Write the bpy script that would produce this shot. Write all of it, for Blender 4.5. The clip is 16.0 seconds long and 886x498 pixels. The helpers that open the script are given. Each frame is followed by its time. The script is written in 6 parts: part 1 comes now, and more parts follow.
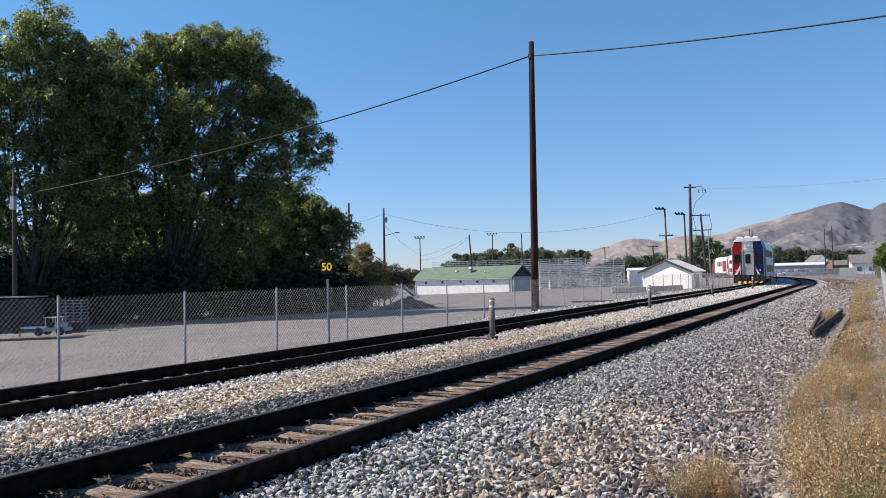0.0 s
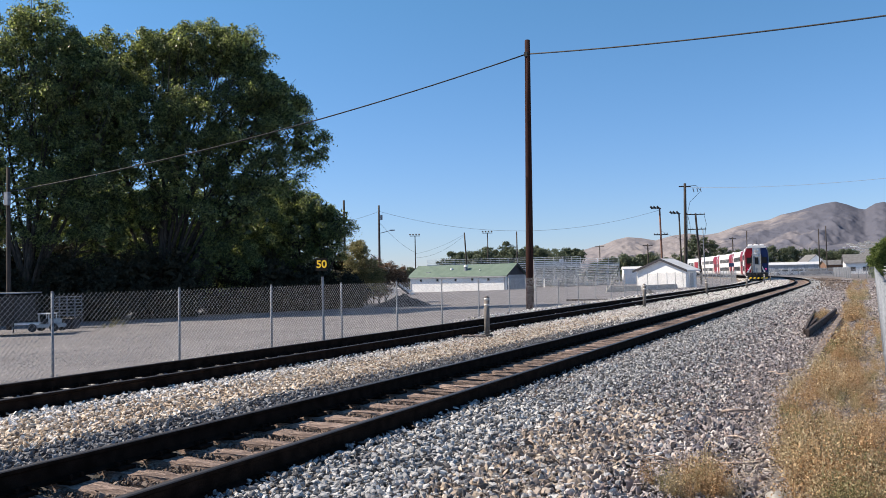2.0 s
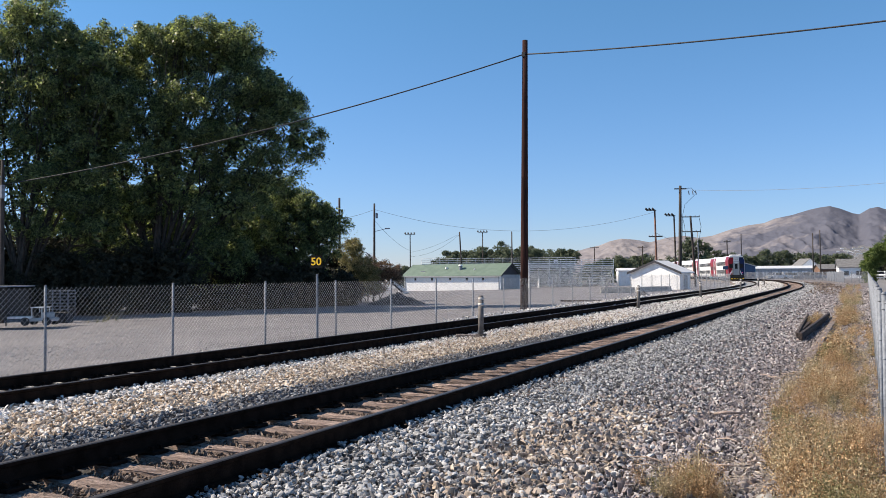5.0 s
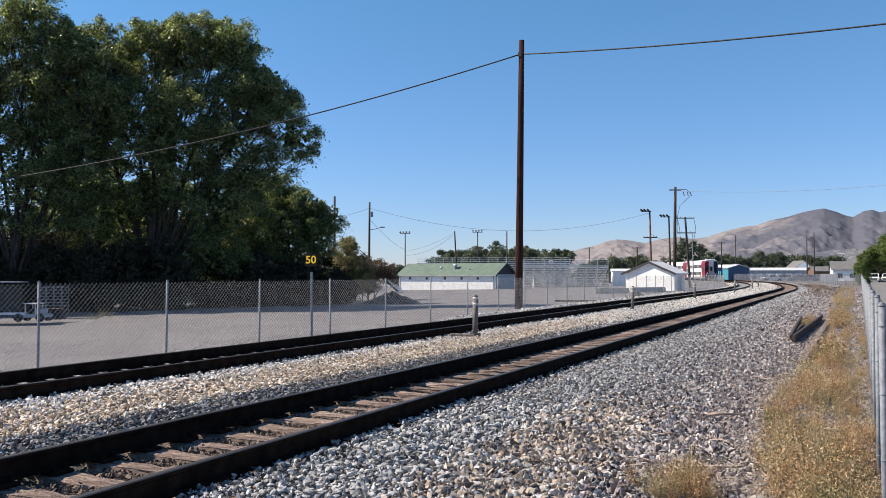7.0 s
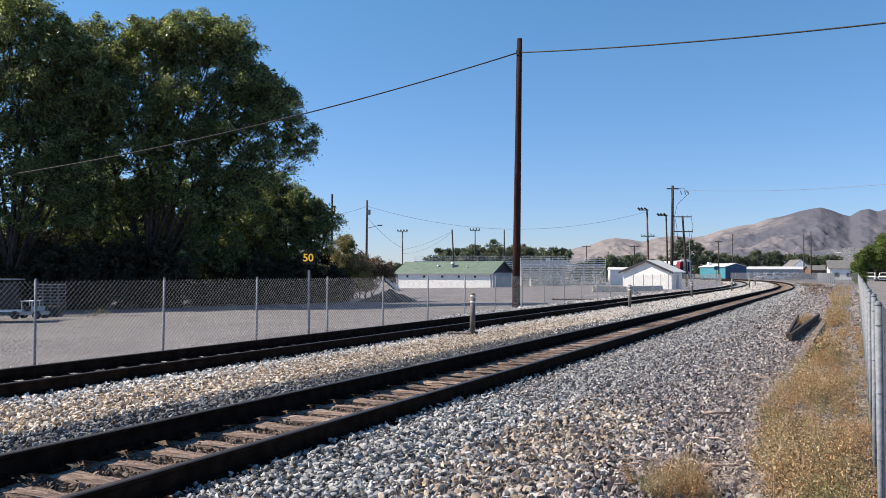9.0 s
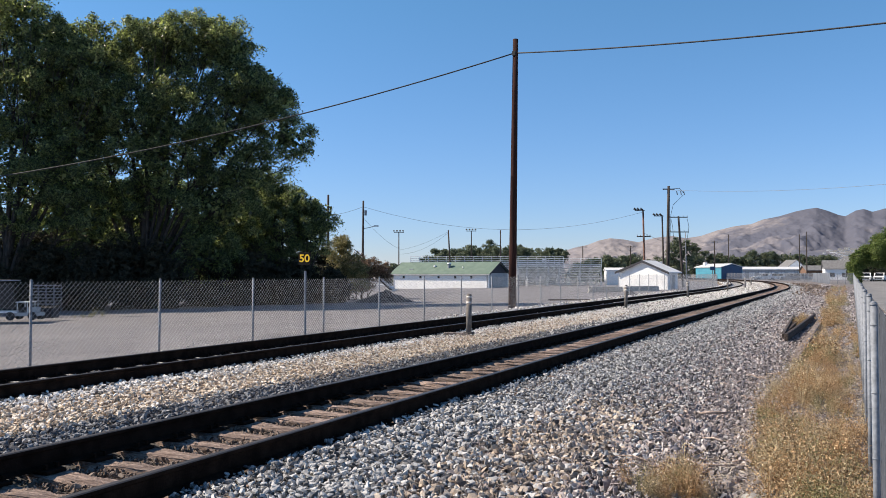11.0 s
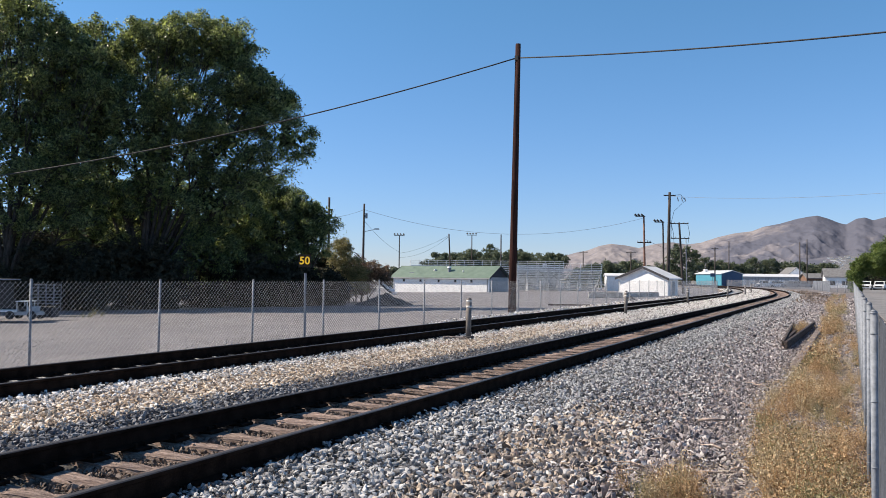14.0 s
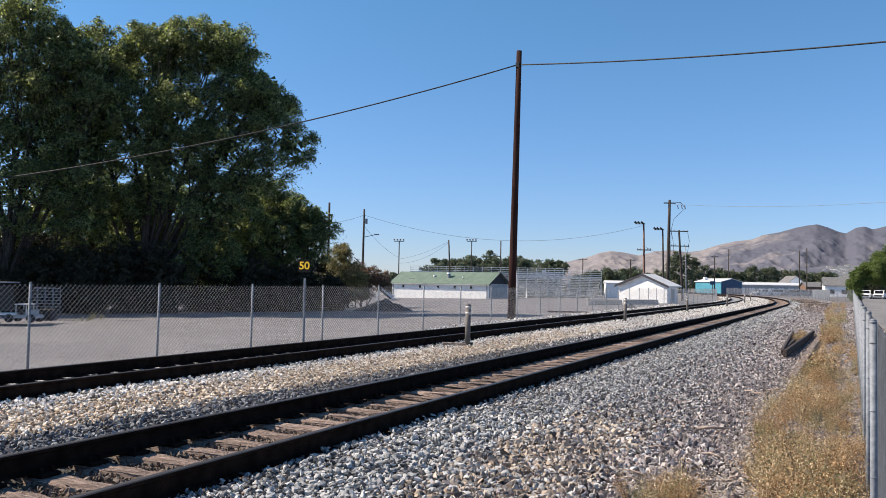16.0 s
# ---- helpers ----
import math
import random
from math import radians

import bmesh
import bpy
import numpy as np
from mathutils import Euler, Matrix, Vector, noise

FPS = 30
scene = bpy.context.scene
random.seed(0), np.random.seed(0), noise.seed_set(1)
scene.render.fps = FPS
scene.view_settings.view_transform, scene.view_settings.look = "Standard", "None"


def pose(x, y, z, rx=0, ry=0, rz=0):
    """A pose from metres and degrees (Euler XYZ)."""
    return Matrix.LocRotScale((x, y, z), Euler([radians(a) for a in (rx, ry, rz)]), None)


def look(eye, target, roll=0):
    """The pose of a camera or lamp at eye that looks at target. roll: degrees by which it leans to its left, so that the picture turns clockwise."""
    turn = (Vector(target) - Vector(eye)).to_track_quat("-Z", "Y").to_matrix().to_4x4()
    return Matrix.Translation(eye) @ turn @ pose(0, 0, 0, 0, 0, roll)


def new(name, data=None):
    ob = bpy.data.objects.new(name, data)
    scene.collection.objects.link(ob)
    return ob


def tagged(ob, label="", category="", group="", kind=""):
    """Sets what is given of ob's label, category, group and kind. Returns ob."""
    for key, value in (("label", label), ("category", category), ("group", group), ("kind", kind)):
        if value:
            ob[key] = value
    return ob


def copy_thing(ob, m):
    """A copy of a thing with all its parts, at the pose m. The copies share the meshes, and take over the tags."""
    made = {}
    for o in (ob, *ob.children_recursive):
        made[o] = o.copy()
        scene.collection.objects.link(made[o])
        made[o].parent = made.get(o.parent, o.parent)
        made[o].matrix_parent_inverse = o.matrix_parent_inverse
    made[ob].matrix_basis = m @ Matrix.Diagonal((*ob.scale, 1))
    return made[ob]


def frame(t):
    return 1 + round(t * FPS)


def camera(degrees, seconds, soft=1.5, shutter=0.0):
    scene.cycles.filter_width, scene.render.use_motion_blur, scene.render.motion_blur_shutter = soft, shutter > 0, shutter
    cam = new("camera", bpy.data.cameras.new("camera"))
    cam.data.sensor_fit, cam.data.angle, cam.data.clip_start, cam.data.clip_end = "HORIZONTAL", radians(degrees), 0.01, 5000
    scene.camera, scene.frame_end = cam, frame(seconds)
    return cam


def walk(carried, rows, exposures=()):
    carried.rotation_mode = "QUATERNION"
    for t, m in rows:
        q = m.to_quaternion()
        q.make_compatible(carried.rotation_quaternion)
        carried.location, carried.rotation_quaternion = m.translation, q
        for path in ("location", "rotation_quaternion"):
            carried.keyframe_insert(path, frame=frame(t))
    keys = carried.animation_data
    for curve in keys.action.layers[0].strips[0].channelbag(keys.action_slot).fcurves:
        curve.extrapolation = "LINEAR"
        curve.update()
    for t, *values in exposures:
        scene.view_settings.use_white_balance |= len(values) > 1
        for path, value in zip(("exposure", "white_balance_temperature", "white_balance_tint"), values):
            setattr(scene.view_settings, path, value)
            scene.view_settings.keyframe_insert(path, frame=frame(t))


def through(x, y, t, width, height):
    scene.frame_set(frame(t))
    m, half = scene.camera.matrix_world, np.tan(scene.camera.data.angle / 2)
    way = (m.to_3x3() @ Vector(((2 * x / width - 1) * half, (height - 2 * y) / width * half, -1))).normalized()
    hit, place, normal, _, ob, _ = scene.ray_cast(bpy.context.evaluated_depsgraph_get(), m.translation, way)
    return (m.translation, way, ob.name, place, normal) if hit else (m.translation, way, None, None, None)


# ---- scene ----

# The camera stands on the ground beside the fence and turns a little in the hand.
cam = camera(55.88, 16.0, soft=0.35)
EYE = (0.0, 0.0, 1.70)
PATH = [
    (0, 92.002, 1.533, 27.006),
    (0.5, 91.944, 1.444, 26.956),
    (1, 91.876, 1.380, 26.865),
    (1.5, 91.889, 1.281, 26.666),
    (2, 91.847, 1.277, 26.660),
    (2.5, 91.777, 1.204, 26.611),
    (3, 91.726, 1.041, 26.545),
    (3.5, 91.781, 0.863, 26.504),
    (4, 91.820, 0.675, 26.430),
    (6.5, 91.689, 0.252, 26.035),
    (7, 91.720, 0.063, 25.930),
    (7.5, 91.671, 0.047, 25.899),
    (8, 91.643, -0.016, 25.762),
    (8.5, 91.619, -0.005, 25.762),
    (9, 91.597, -0.048, 25.749),
    (11.5, 91.664, 0.056, 25.438),
    (12, 91.737, 0.100, 25.440),
    (12.5, 91.812, -0.000, 25.519),
    (13, 91.800, -0.172, 25.590),
    (13.5, 91.828, -0.402, 25.562),
    (14, 91.892, -0.617, 25.505),
    (14.5, 91.991, -0.775, 25.521),
    (15, 92.067, -0.876, 25.510),
    (15.5, 92.152, -0.951, 25.473),
    (16, 92.305, -1.028, 25.472),
]
walk(cam, [(t, pose(*EYE, rx, ry, rz)) for t, rx, ry, rz in PATH],
     exposures=[(0.0, 0.5, 7100, 11), (16.0, 0.5, 7100, 11)])

# ---- world and sun ----
SUN_ELEV = radians(41)
SUN_FROM = Vector((-0.945, -0.325, 0)).normalized()      # horizontal way towards the sun
world = bpy.data.worlds.new("sky")
scene.world = world
world.use_nodes = True
wn = world.node_tree
sky = wn.nodes.new("ShaderNodeTexSky")
sky.sky_type = "NISHITA"
sky.sun_disc = False
sky.sun_elevation = SUN_ELEV
sky.sun_rotation = math.atan2(SUN_FROM.x, SUN_FROM.y)
sky.altitude = 200
sky.air_density, sky.dust_density, sky.ozone_density = 1.0, 0.0, 3.0
wn.nodes["Background"].inputs[1].default_value = 0.088
tint = wn.nodes.new("ShaderNodeMixRGB")          # colours the sky by height above the horizon
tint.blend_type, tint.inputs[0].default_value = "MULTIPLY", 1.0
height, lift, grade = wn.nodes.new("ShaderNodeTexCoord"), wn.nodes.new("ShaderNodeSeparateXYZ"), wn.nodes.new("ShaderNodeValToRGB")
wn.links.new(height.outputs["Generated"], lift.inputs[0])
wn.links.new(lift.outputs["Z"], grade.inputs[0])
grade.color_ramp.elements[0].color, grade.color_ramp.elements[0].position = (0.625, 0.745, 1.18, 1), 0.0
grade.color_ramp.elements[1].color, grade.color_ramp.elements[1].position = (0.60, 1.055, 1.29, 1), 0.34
# unseen upper sky darkened to cut the fill light and deepen shadows
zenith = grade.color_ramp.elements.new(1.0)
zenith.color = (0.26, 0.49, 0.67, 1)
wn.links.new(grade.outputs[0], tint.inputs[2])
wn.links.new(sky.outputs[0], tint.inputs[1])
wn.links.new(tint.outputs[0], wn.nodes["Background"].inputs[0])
sun = new("sun", bpy.data.lights.new("sun", "SUN"))
sun.data.energy, sun.data.angle, sun.data.color = 5.0, radians(0.53), (0.985, 0.90, 0.79)
sun_way = Vector((SUN_FROM.x * math.cos(SUN_ELEV), SUN_FROM.y * math.cos(SUN_ELEV), math.sin(SUN_ELEV)))
sun.matrix_world = look(sun_way * 100, (0, 0, 0))

# ---- materials ----
def material(name, color, rough=0.8, metal=0.0, vary=0.15, scale=4.0, grain=60.0, bump=0.2, second=None, spec=0.5,
             island=0.0, per_object=0.0, stretch=None):
    """Base colour with blotches, fine grain and relief at real size; island/per_object vary the value piece by piece."""
    m = bpy.data.materials.new(name)
    m.use_nodes = True
    nt = m.node_tree
    n, l = nt.nodes, nt.links
    b = n["Principled BSDF"]
    b.inputs["Roughness"].default_value, b.inputs["Metallic"].default_value = rough, metal
    b.inputs["Specular IOR Level"].default_value = spec
    co = n.new("ShaderNodeTexCoord")
    src = co.outputs["Object"]
    if stretch:
        mp = n.new("ShaderNodeMapping")
        mp.inputs["Scale"].default_value = stretch
        l.new(src, mp.inputs[0])
        src = mp.outputs[0]
    big, fine = n.new("ShaderNodeTexNoise"), n.new("ShaderNodeTexNoise")
    for tex, s in ((big, scale), (fine, grain)):
        tex.inputs["Scale"].default_value, tex.inputs["Detail"].default_value = s, 6.0
        l.new(src, tex.inputs["Vector"])
    ramp = n.new("ShaderNodeValToRGB")
    c2 = second or tuple(c * (1 - 2.2 * vary) for c in color)
    ramp.color_ramp.elements[0].color, ramp.color_ramp.elements[0].position = (*c2, 1), 0.36
    ramp.color_ramp.elements[1].color, ramp.color_ramp.elements[1].position = (*color, 1), 0.62
    l.new(big.outputs["Fac"], ramp.inputs[0])
    val = n.new("ShaderNodeHueSaturation")
    l.new(ramp.outputs[0], val.inputs["Color"])
    mr = n.new("ShaderNodeMapRange")
    mr.inputs["From Min"].default_value, mr.inputs["From Max"].default_value = 0.36, 0.64
    mr.inputs["To Min"].default_value, mr.inputs["To Max"].default_value = 1 - vary, 1 + vary
    l.new(fine.outputs["Fac"], mr.inputs["Value"])
    out = mr.outputs[0]
    for amount, node, socket in ((island, "ShaderNodeNewGeometry", "Random Per Island"), (per_object, "ShaderNodeObjectInfo", "Random")):
        if amount:
            src2 = n.new(node)
            r2 = n.new("ShaderNodeMapRange")
            r2.inputs["To Min"].default_value, r2.inputs["To Max"].default_value = 1 - amount, 1 + amount
            l.new(src2.outputs[socket], r2.inputs["Value"])
            mul = n.new("ShaderNodeMath")
            mul.operation = "MULTIPLY"
            l.new(out, mul.inputs[0])
            l.new(r2.outputs[0], mul.inputs[1])
            out = mul.outputs[0]
    l.new(out, val.inputs["Value"])
    l.new(val.outputs[0], b.inputs["Base Color"])
    if bump:
        bp = n.new("ShaderNodeBump")
        bp.inputs["Strength"].default_value, bp.inputs["Distance"].default_value = bump, 0.02
        l.new(fine.outputs["Fac"], bp.inputs["Height"])
        l.new(bp.outputs[0], b.inputs["Normal"])
    return m


def stones_mat(name, tones, rough=0.85, single=False):
    """Broken stone: each stone takes one of several tones; single: each is an object of its own."""
    m = material(name, tones[0], rough, vary=0.18, scale=30, grain=120, bump=0.3)
    nt = m.node_tree
    n, l = nt.nodes, nt.links
    geo, ramp = n.new("ShaderNodeNewGeometry"), n.new("ShaderNodeValToRGB")
    ramp.color_ramp.interpolation = "CONSTANT"
    for i, c in enumerate(tones):
        e = ramp.color_ramp.elements[i] if i < 2 else ramp.color_ramp.elements.new(i / len(tones))
        e.position, e.color = i / len(tones), (*c, 1)
    l.new(n.new("ShaderNodeObjectInfo").outputs["Random"] if single else geo.outputs["Random Per Island"], ramp.inputs[0])
    hue = next(x for x in n if x.bl_idname == "ShaderNodeHueSaturation")
    l.new(ramp.outputs[0], hue.inputs["Color"])
    return m


def leaf_mat(name, a, b, c, gloss=0.45, through=0.25, middle=0.5, shine=0.35, lit=(1, 1, 1)):
    """Leaves in three greens, picked leaf by leaf, with some light let through."""
    m = bpy.data.materials.new(name)
    m.use_nodes = True
    nt = m.node_tree
    n, l = nt.nodes, nt.links
    p = n["Principled BSDF"]
    p.inputs["Roughness"].default_value = gloss
    p.inputs["Specular IOR Level"].default_value = shine
    geo, ramp = n.new("ShaderNodeNewGeometry"), n.new("ShaderNodeValToRGB")
    ramp.color_ramp.elements[0].color, ramp.color_ramp.elements[1].color = (*a, 1), (*c, 1)
    ramp.color_ramp.elements.new(middle).color = (*b, 1)
    l.new(geo.outputs["Random Per Island"], ramp.inputs[0])
    l.new(ramp.outputs[0], p.inputs["Base Color"])
    tr, mix = n.new("ShaderNodeBsdfTranslucent"), n.new("ShaderNodeMixShader")
    glow = n.new("ShaderNodeMixRGB")                   # light that passes a leaf comes out yellower
    glow.blend_type, glow.inputs[0].default_value, glow.inputs[2].default_value = "MULTIPLY", 1.0, (*lit, 1)
    l.new(ramp.outputs[0], glow.inputs[1])
    l.new(glow.outputs[0], tr.inputs[0])
    mix.inputs[0].default_value = through
    l.new(p.outputs[0], mix.inputs[1])
    l.new(tr.outputs[0], mix.inputs[2])
    l.new(mix.outputs[0], n["Material Output"].inputs[0])
    return m


GRAVEL = material("yard_gravel", (0.212, 0.203, 0.212), 0.95, vary=0.5, scale=0.35, grain=14, bump=1.0, second=(0.160, 0.153, 0.162))
SOIL = material("stony_soil", (0.215, 0.188, 0.176), 0.95, vary=0.4, scale=5, grain=45, bump=1.0, second=(0.145, 0.126, 0.122))
# BED is darkened so that its colour stands for shaded gaps between stones
BED = material("ballast_bed", (0.10, 0.097, 0.096), 0.95, vary=0.4, scale=9, grain=22, bump=1.0, second=(0.045, 0.044, 0.045))
BED_TAN = material("tan_ballast_bed", (0.24, 0.195, 0.145), 0.95, vary=0.3, scale=9, grain=22, bump=1.0, second=(0.10, 0.08, 0.065))
GREY_TONES = [(0.455, 0.458, 0.465), (0.325, 0.328, 0.337), (0.60, 0.60, 0.60), (0.415, 0.418, 0.424), (0.095, 0.096, 0.101), (0.53, 0.53, 0.534), (0.19, 0.192, 0.20)]
STONE_GREY = stones_mat("grey_stone", GREY_TONES)
SINGLE_STONE = stones_mat("single_grey_stone", GREY_TONES, single=True)
STONE_TAN = stones_mat("tan_stone", [(0.68, 0.555, 0.43), (0.80, 0.72, 0.625), (0.46, 0.35, 0.25), (0.66, 0.555, 0.45), (0.20, 0.165, 0.14), (0.86, 0.80, 0.74), (0.57, 0.455, 0.345)])
STONE_MIX = stones_mat("mixed_stone", [(0.32, 0.290, 0.302), (0.39, 0.344, 0.338), (0.135, 0.122, 0.127), (0.46, 0.428, 0.428), (0.07, 0.063, 0.067), (0.325, 0.264, 0.25), (0.21, 0.19, 0.202), (0.57, 0.54, 0.533)])
STONE_BROWN = stones_mat("tan_brown_stone", [(0.42, 0.345, 0.28), (0.55, 0.47, 0.395), (0.25, 0.20, 0.16), (0.38, 0.325, 0.285), (0.12, 0.10, 0.09), (0.48, 0.39, 0.31)])
STONE_PALE = stones_mat("pale_stone", [(0.70, 0.665, 0.635), (0.84, 0.82, 0.795), (0.40, 0.365, 0.33), (0.74, 0.695, 0.66), (0.17, 0.16, 0.15), (0.88, 0.86, 0.84)])
YARD_STONE = stones_mat("yard_stone", [(0.34, 0.325, 0.325), (0.46, 0.445, 0.445), (0.16, 0.155, 0.16), (0.22, 0.21, 0.215), (0.58, 0.56, 0.55)])
STONE_CRIB = stones_mat("brown_stone", [(0.20, 0.148, 0.118), (0.12, 0.09, 0.074), (0.29, 0.228, 0.186), (0.06, 0.047, 0.04), (0.22, 0.178, 0.152), (0.15, 0.106, 0.082)])
STONE_DARK = stones_mat("blue_grey_stone", [(0.15, 0.155, 0.17), (0.08, 0.084, 0.098), (0.23, 0.235, 0.25), (0.05, 0.05, 0.06), (0.17, 0.175, 0.19), (0.32, 0.325, 0.335)])
RAIL = material("rusty_rail_steel", (0.026, 0.016, 0.012), 0.95, 0.0, vary=0.25, scale=6, grain=90, bump=0.2, spec=0.05)
RAILTOP = material("worn_rail_head", (0.095, 0.085, 0.08), 0.5, 0.5, vary=0.1, scale=5, grain=50, bump=0.05)
TIE = material("weathered_sleeper_wood", (0.45, 0.338, 0.286), 0.9, vary=0.42, scale=5, grain=40, bump=1.0, second=(0.19, 0.132, 0.108), per_object=0.3, stretch=(0.5, 6, 6))
TARRED = material("tarred_timber", (0.085, 0.062, 0.054), 0.9, vary=0.3, scale=4, grain=50, bump=0.6, stretch=(6, 0.6, 6))
PLANK = material("old_plank", (0.32, 0.255, 0.225), 0.9, vary=0.3, scale=4, grain=50, bump=0.6, stretch=(6, 0.6, 6))
STICK = material("bare_dry_wood", (0.60, 0.46, 0.38), 0.9, vary=0.25, scale=8, grain=60, bump=0.4)
POLEWOOD = material("rust_brown_pole", (0.058, 0.024, 0.020), 0.9, spec=0.15, vary=0.3, scale=2.5, grain=30, bump=0.6, stretch=(5, 5, 0.5), second=(0.030, 0.015, 0.013))
GREYPOLE = material("grey_weathered_pole", (0.075, 0.06, 0.052), 0.9, vary=0.3, scale=2, grain=30, bump=0.5, stretch=(5, 5, 0.5))
REDPOLE = material("red_brown_pole", (0.24, 0.12, 0.085), 0.85, vary=0.2, scale=2, grain=30, bump=0.4)
GALV = material("galvanised_steel", (0.27, 0.295, 0.335), 0.7, 0.1, vary=0.14, scale=5, grain=40, bump=0.05, spec=0.3)
WIRE = material("fence_wire", (0.62, 0.63, 0.65), 0.38, 0.85, vary=0.1, scale=5, grain=40, bump=0.0)
OLDWIRE = material("weathered_fence_wire", (0.19, 0.21, 0.25), 0.7, 0.2, vary=0.1, scale=5, grain=40, bump=0.0)
DULLWIRE = material("dull_fence_wire", (0.085, 0.095, 0.115), 0.75, 0.1, vary=0.1, scale=5, grain=40, bump=0.0, spec=0.2)
CABLE = material("cable_sheath", (0.04, 0.04, 0.042), 0.65, spec=0.3, vary=0.1, scale=3, grain=30, bump=0.0)
WHITE = material("white_paint", (0.87, 0.87, 0.87), 0.6, vary=0.04, scale=1.5, grain=12, bump=0.05, second=(0.79, 0.79, 0.79))
GREYWALL = material("grey_wall", (0.42, 0.43, 0.44), 0.8, vary=0.08, scale=1, grain=20, bump=0.1)
GREENROOF = material("green_roof", (0.150, 0.212, 0.168), 0.6, vary=0.12, scale=1, grain=20, bump=0.1, second=(0.115, 0.172, 0.135))
WHITEROOF = material("white_metal_roof", (0.75, 0.76, 0.77), 0.45, vary=0.05, scale=1, grain=20, bump=0.05)
DARKTRIM = material("dark_trim", (0.032, 0.033, 0.044), 0.7, vary=0.15, scale=3, grain=30, bump=0.1)
TEAL = material("teal_cladding", (0.07, 0.30, 0.40), 0.5, vary=0.08, scale=1, grain=10, bump=0.05)
ALU = material("bleacher_aluminium", (0.84, 0.85, 0.86), 0.5, 0.0, vary=0.15, scale=2, grain=8, bump=0.05)
BLUEWALL = material("shaded_teal_and_sign_blue", (0.020, 0.075, 0.17), 0.5, vary=0.08, scale=1, grain=10, bump=0.05)
TRAINGLASS = material("train_window_glass", (0.012, 0.013, 0.015), 0.35, vary=0.05, scale=1, grain=5, bump=0.0, spec=0.2)
BRICK = material("brown_brick_wall", (0.22, 0.13, 0.09), 0.9, vary=0.2, scale=2, grain=20, bump=0.2)
GREYROOF = material("grey_shingle_roof", (0.20, 0.20, 0.205), 0.9, vary=0.15, scale=2, grain=20, bump=0.2)
GLASS = material("dark_window_glass", (0.012, 0.013, 0.015), 0.2, vary=0.05, scale=1, grain=5, bump=0.0)
RED = material("red_train_paint", (0.27, 0.008, 0.022), 0.4, vary=0.06, scale=1, grain=10, bump=0.0, spec=0.25)
BLUE = material("blue_train_paint", (0.004, 0.018, 0.085), 0.4, vary=0.06, scale=1, grain=10, bump=0.0, spec=0.25)
TWHITE = material("white_train_paint", (0.78, 0.78, 0.79), 0.35, vary=0.04, scale=1, grain=10, bump=0.0)
BLACK = material("black_rubber_and_iron", (0.02, 0.02, 0.021), 0.7, vary=0.15, scale=4, grain=30, bump=0.1)
SIGNBLACK = material("sign_black", (0.012, 0.012, 0.013), 0.8, vary=0.1, scale=5, grain=30, bump=0.0, spec=0.1)
YELLOW = material("yellow_reflective_paint", (0.95, 0.58, 0.02), 0.5, vary=0.06, scale=6, grain=40, bump=0.02)
PALETIE = material("pale_concrete_sleeper", (0.74, 0.71, 0.68), 0.85, vary=0.2, scale=5, grain=40, bump=0.3)
CONCRETE = material("grey_concrete", (0.40, 0.385, 0.36), 0.9, vary=0.15, scale=4, grain=40, bump=0.3)
POSTGREY = material("weathered_marker_post", (0.19, 0.172, 0.16), 0.8, vary=0.15, scale=6, grain=40, bump=0.2)
BAND = material("reflective_band", (0.66, 0.62, 0.58), 0.4, vary=0.08, scale=6, grain=40, bump=0.0)
MULCH = material("dark_heap_material", (0.088, 0.085, 0.088), 0.95, vary=0.3, scale=3, grain=20, bump=1.0)
ASPHALT = material("asphalt", (0.25, 0.242, 0.24), 0.9, vary=0.14, scale=0.5, grain=40, bump=0.3)
BARK = material("tree_bark", (0.085, 0.070, 0.060), 0.9, vary=0.3, scale=3, grain=25, bump=0.8, stretch=(4, 4, 0.7))
ELM = leaf_mat("elm_leaves", (0.020, 0.027, 0.013), (0.105, 0.138, 0.062), (0.345, 0.41, 0.19), gloss=0.36, through=0.54, middle=0.52, shine=0.7, lit=(1.65, 1.62, 1.05))
# leaves coloured very dark to stand for deep shade beneath trees
SHADELEAF = leaf_mat("shade_dark_vine_leaves", (0.016, 0.018, 0.011), (0.034, 0.034, 0.020), (0.075, 0.066, 0.042), gloss=0.7, through=0.15)
TREEGREEN = leaf_mat("green_leaves", (0.048, 0.082, 0.022), (0.125, 0.18, 0.048), (0.25, 0.31, 0.095), through=0.38)
AUTUMN = leaf_mat("turning_leaves", (0.13, 0.125, 0.052), (0.23, 0.22, 0.095), (0.46, 0.38, 0.20), through=0.45)
RUSTLEAF = leaf_mat("rust_brown_leaves", (0.075, 0.047, 0.033), (0.19, 0.115, 0.075), (0.40, 0.28, 0.19), through=0.35)
FARGREEN = leaf_mat("far_leaves", (0.075, 0.100, 0.060), (0.125, 0.155, 0.092), (0.19, 0.215, 0.135), through=0.35)
DRYWEED = leaf_mat("dry_weed", (0.10, 0.074, 0.042), (0.46, 0.355, 0.20), (0.82, 0.68, 0.46), gloss=0.8, through=0.22)
ORANGEWEED = leaf_mat("rust_weed", (0.11, 0.058, 0.03), (0.42, 0.255, 0.125), (0.74, 0.53, 0.32), gloss=0.8, through=0.22)
STRAW = leaf_mat("dry_straw", (0.50, 0.43, 0.35), (0.36, 0.30, 0.25), (0.60, 0.53, 0.45), gloss=0.8, through=0.15)
GREENWEED = leaf_mat("half_green_weed", (0.05, 0.053, 0.024), (0.22, 0.213, 0.095), (0.52, 0.465, 0.27), gloss=0.8, through=0.22)

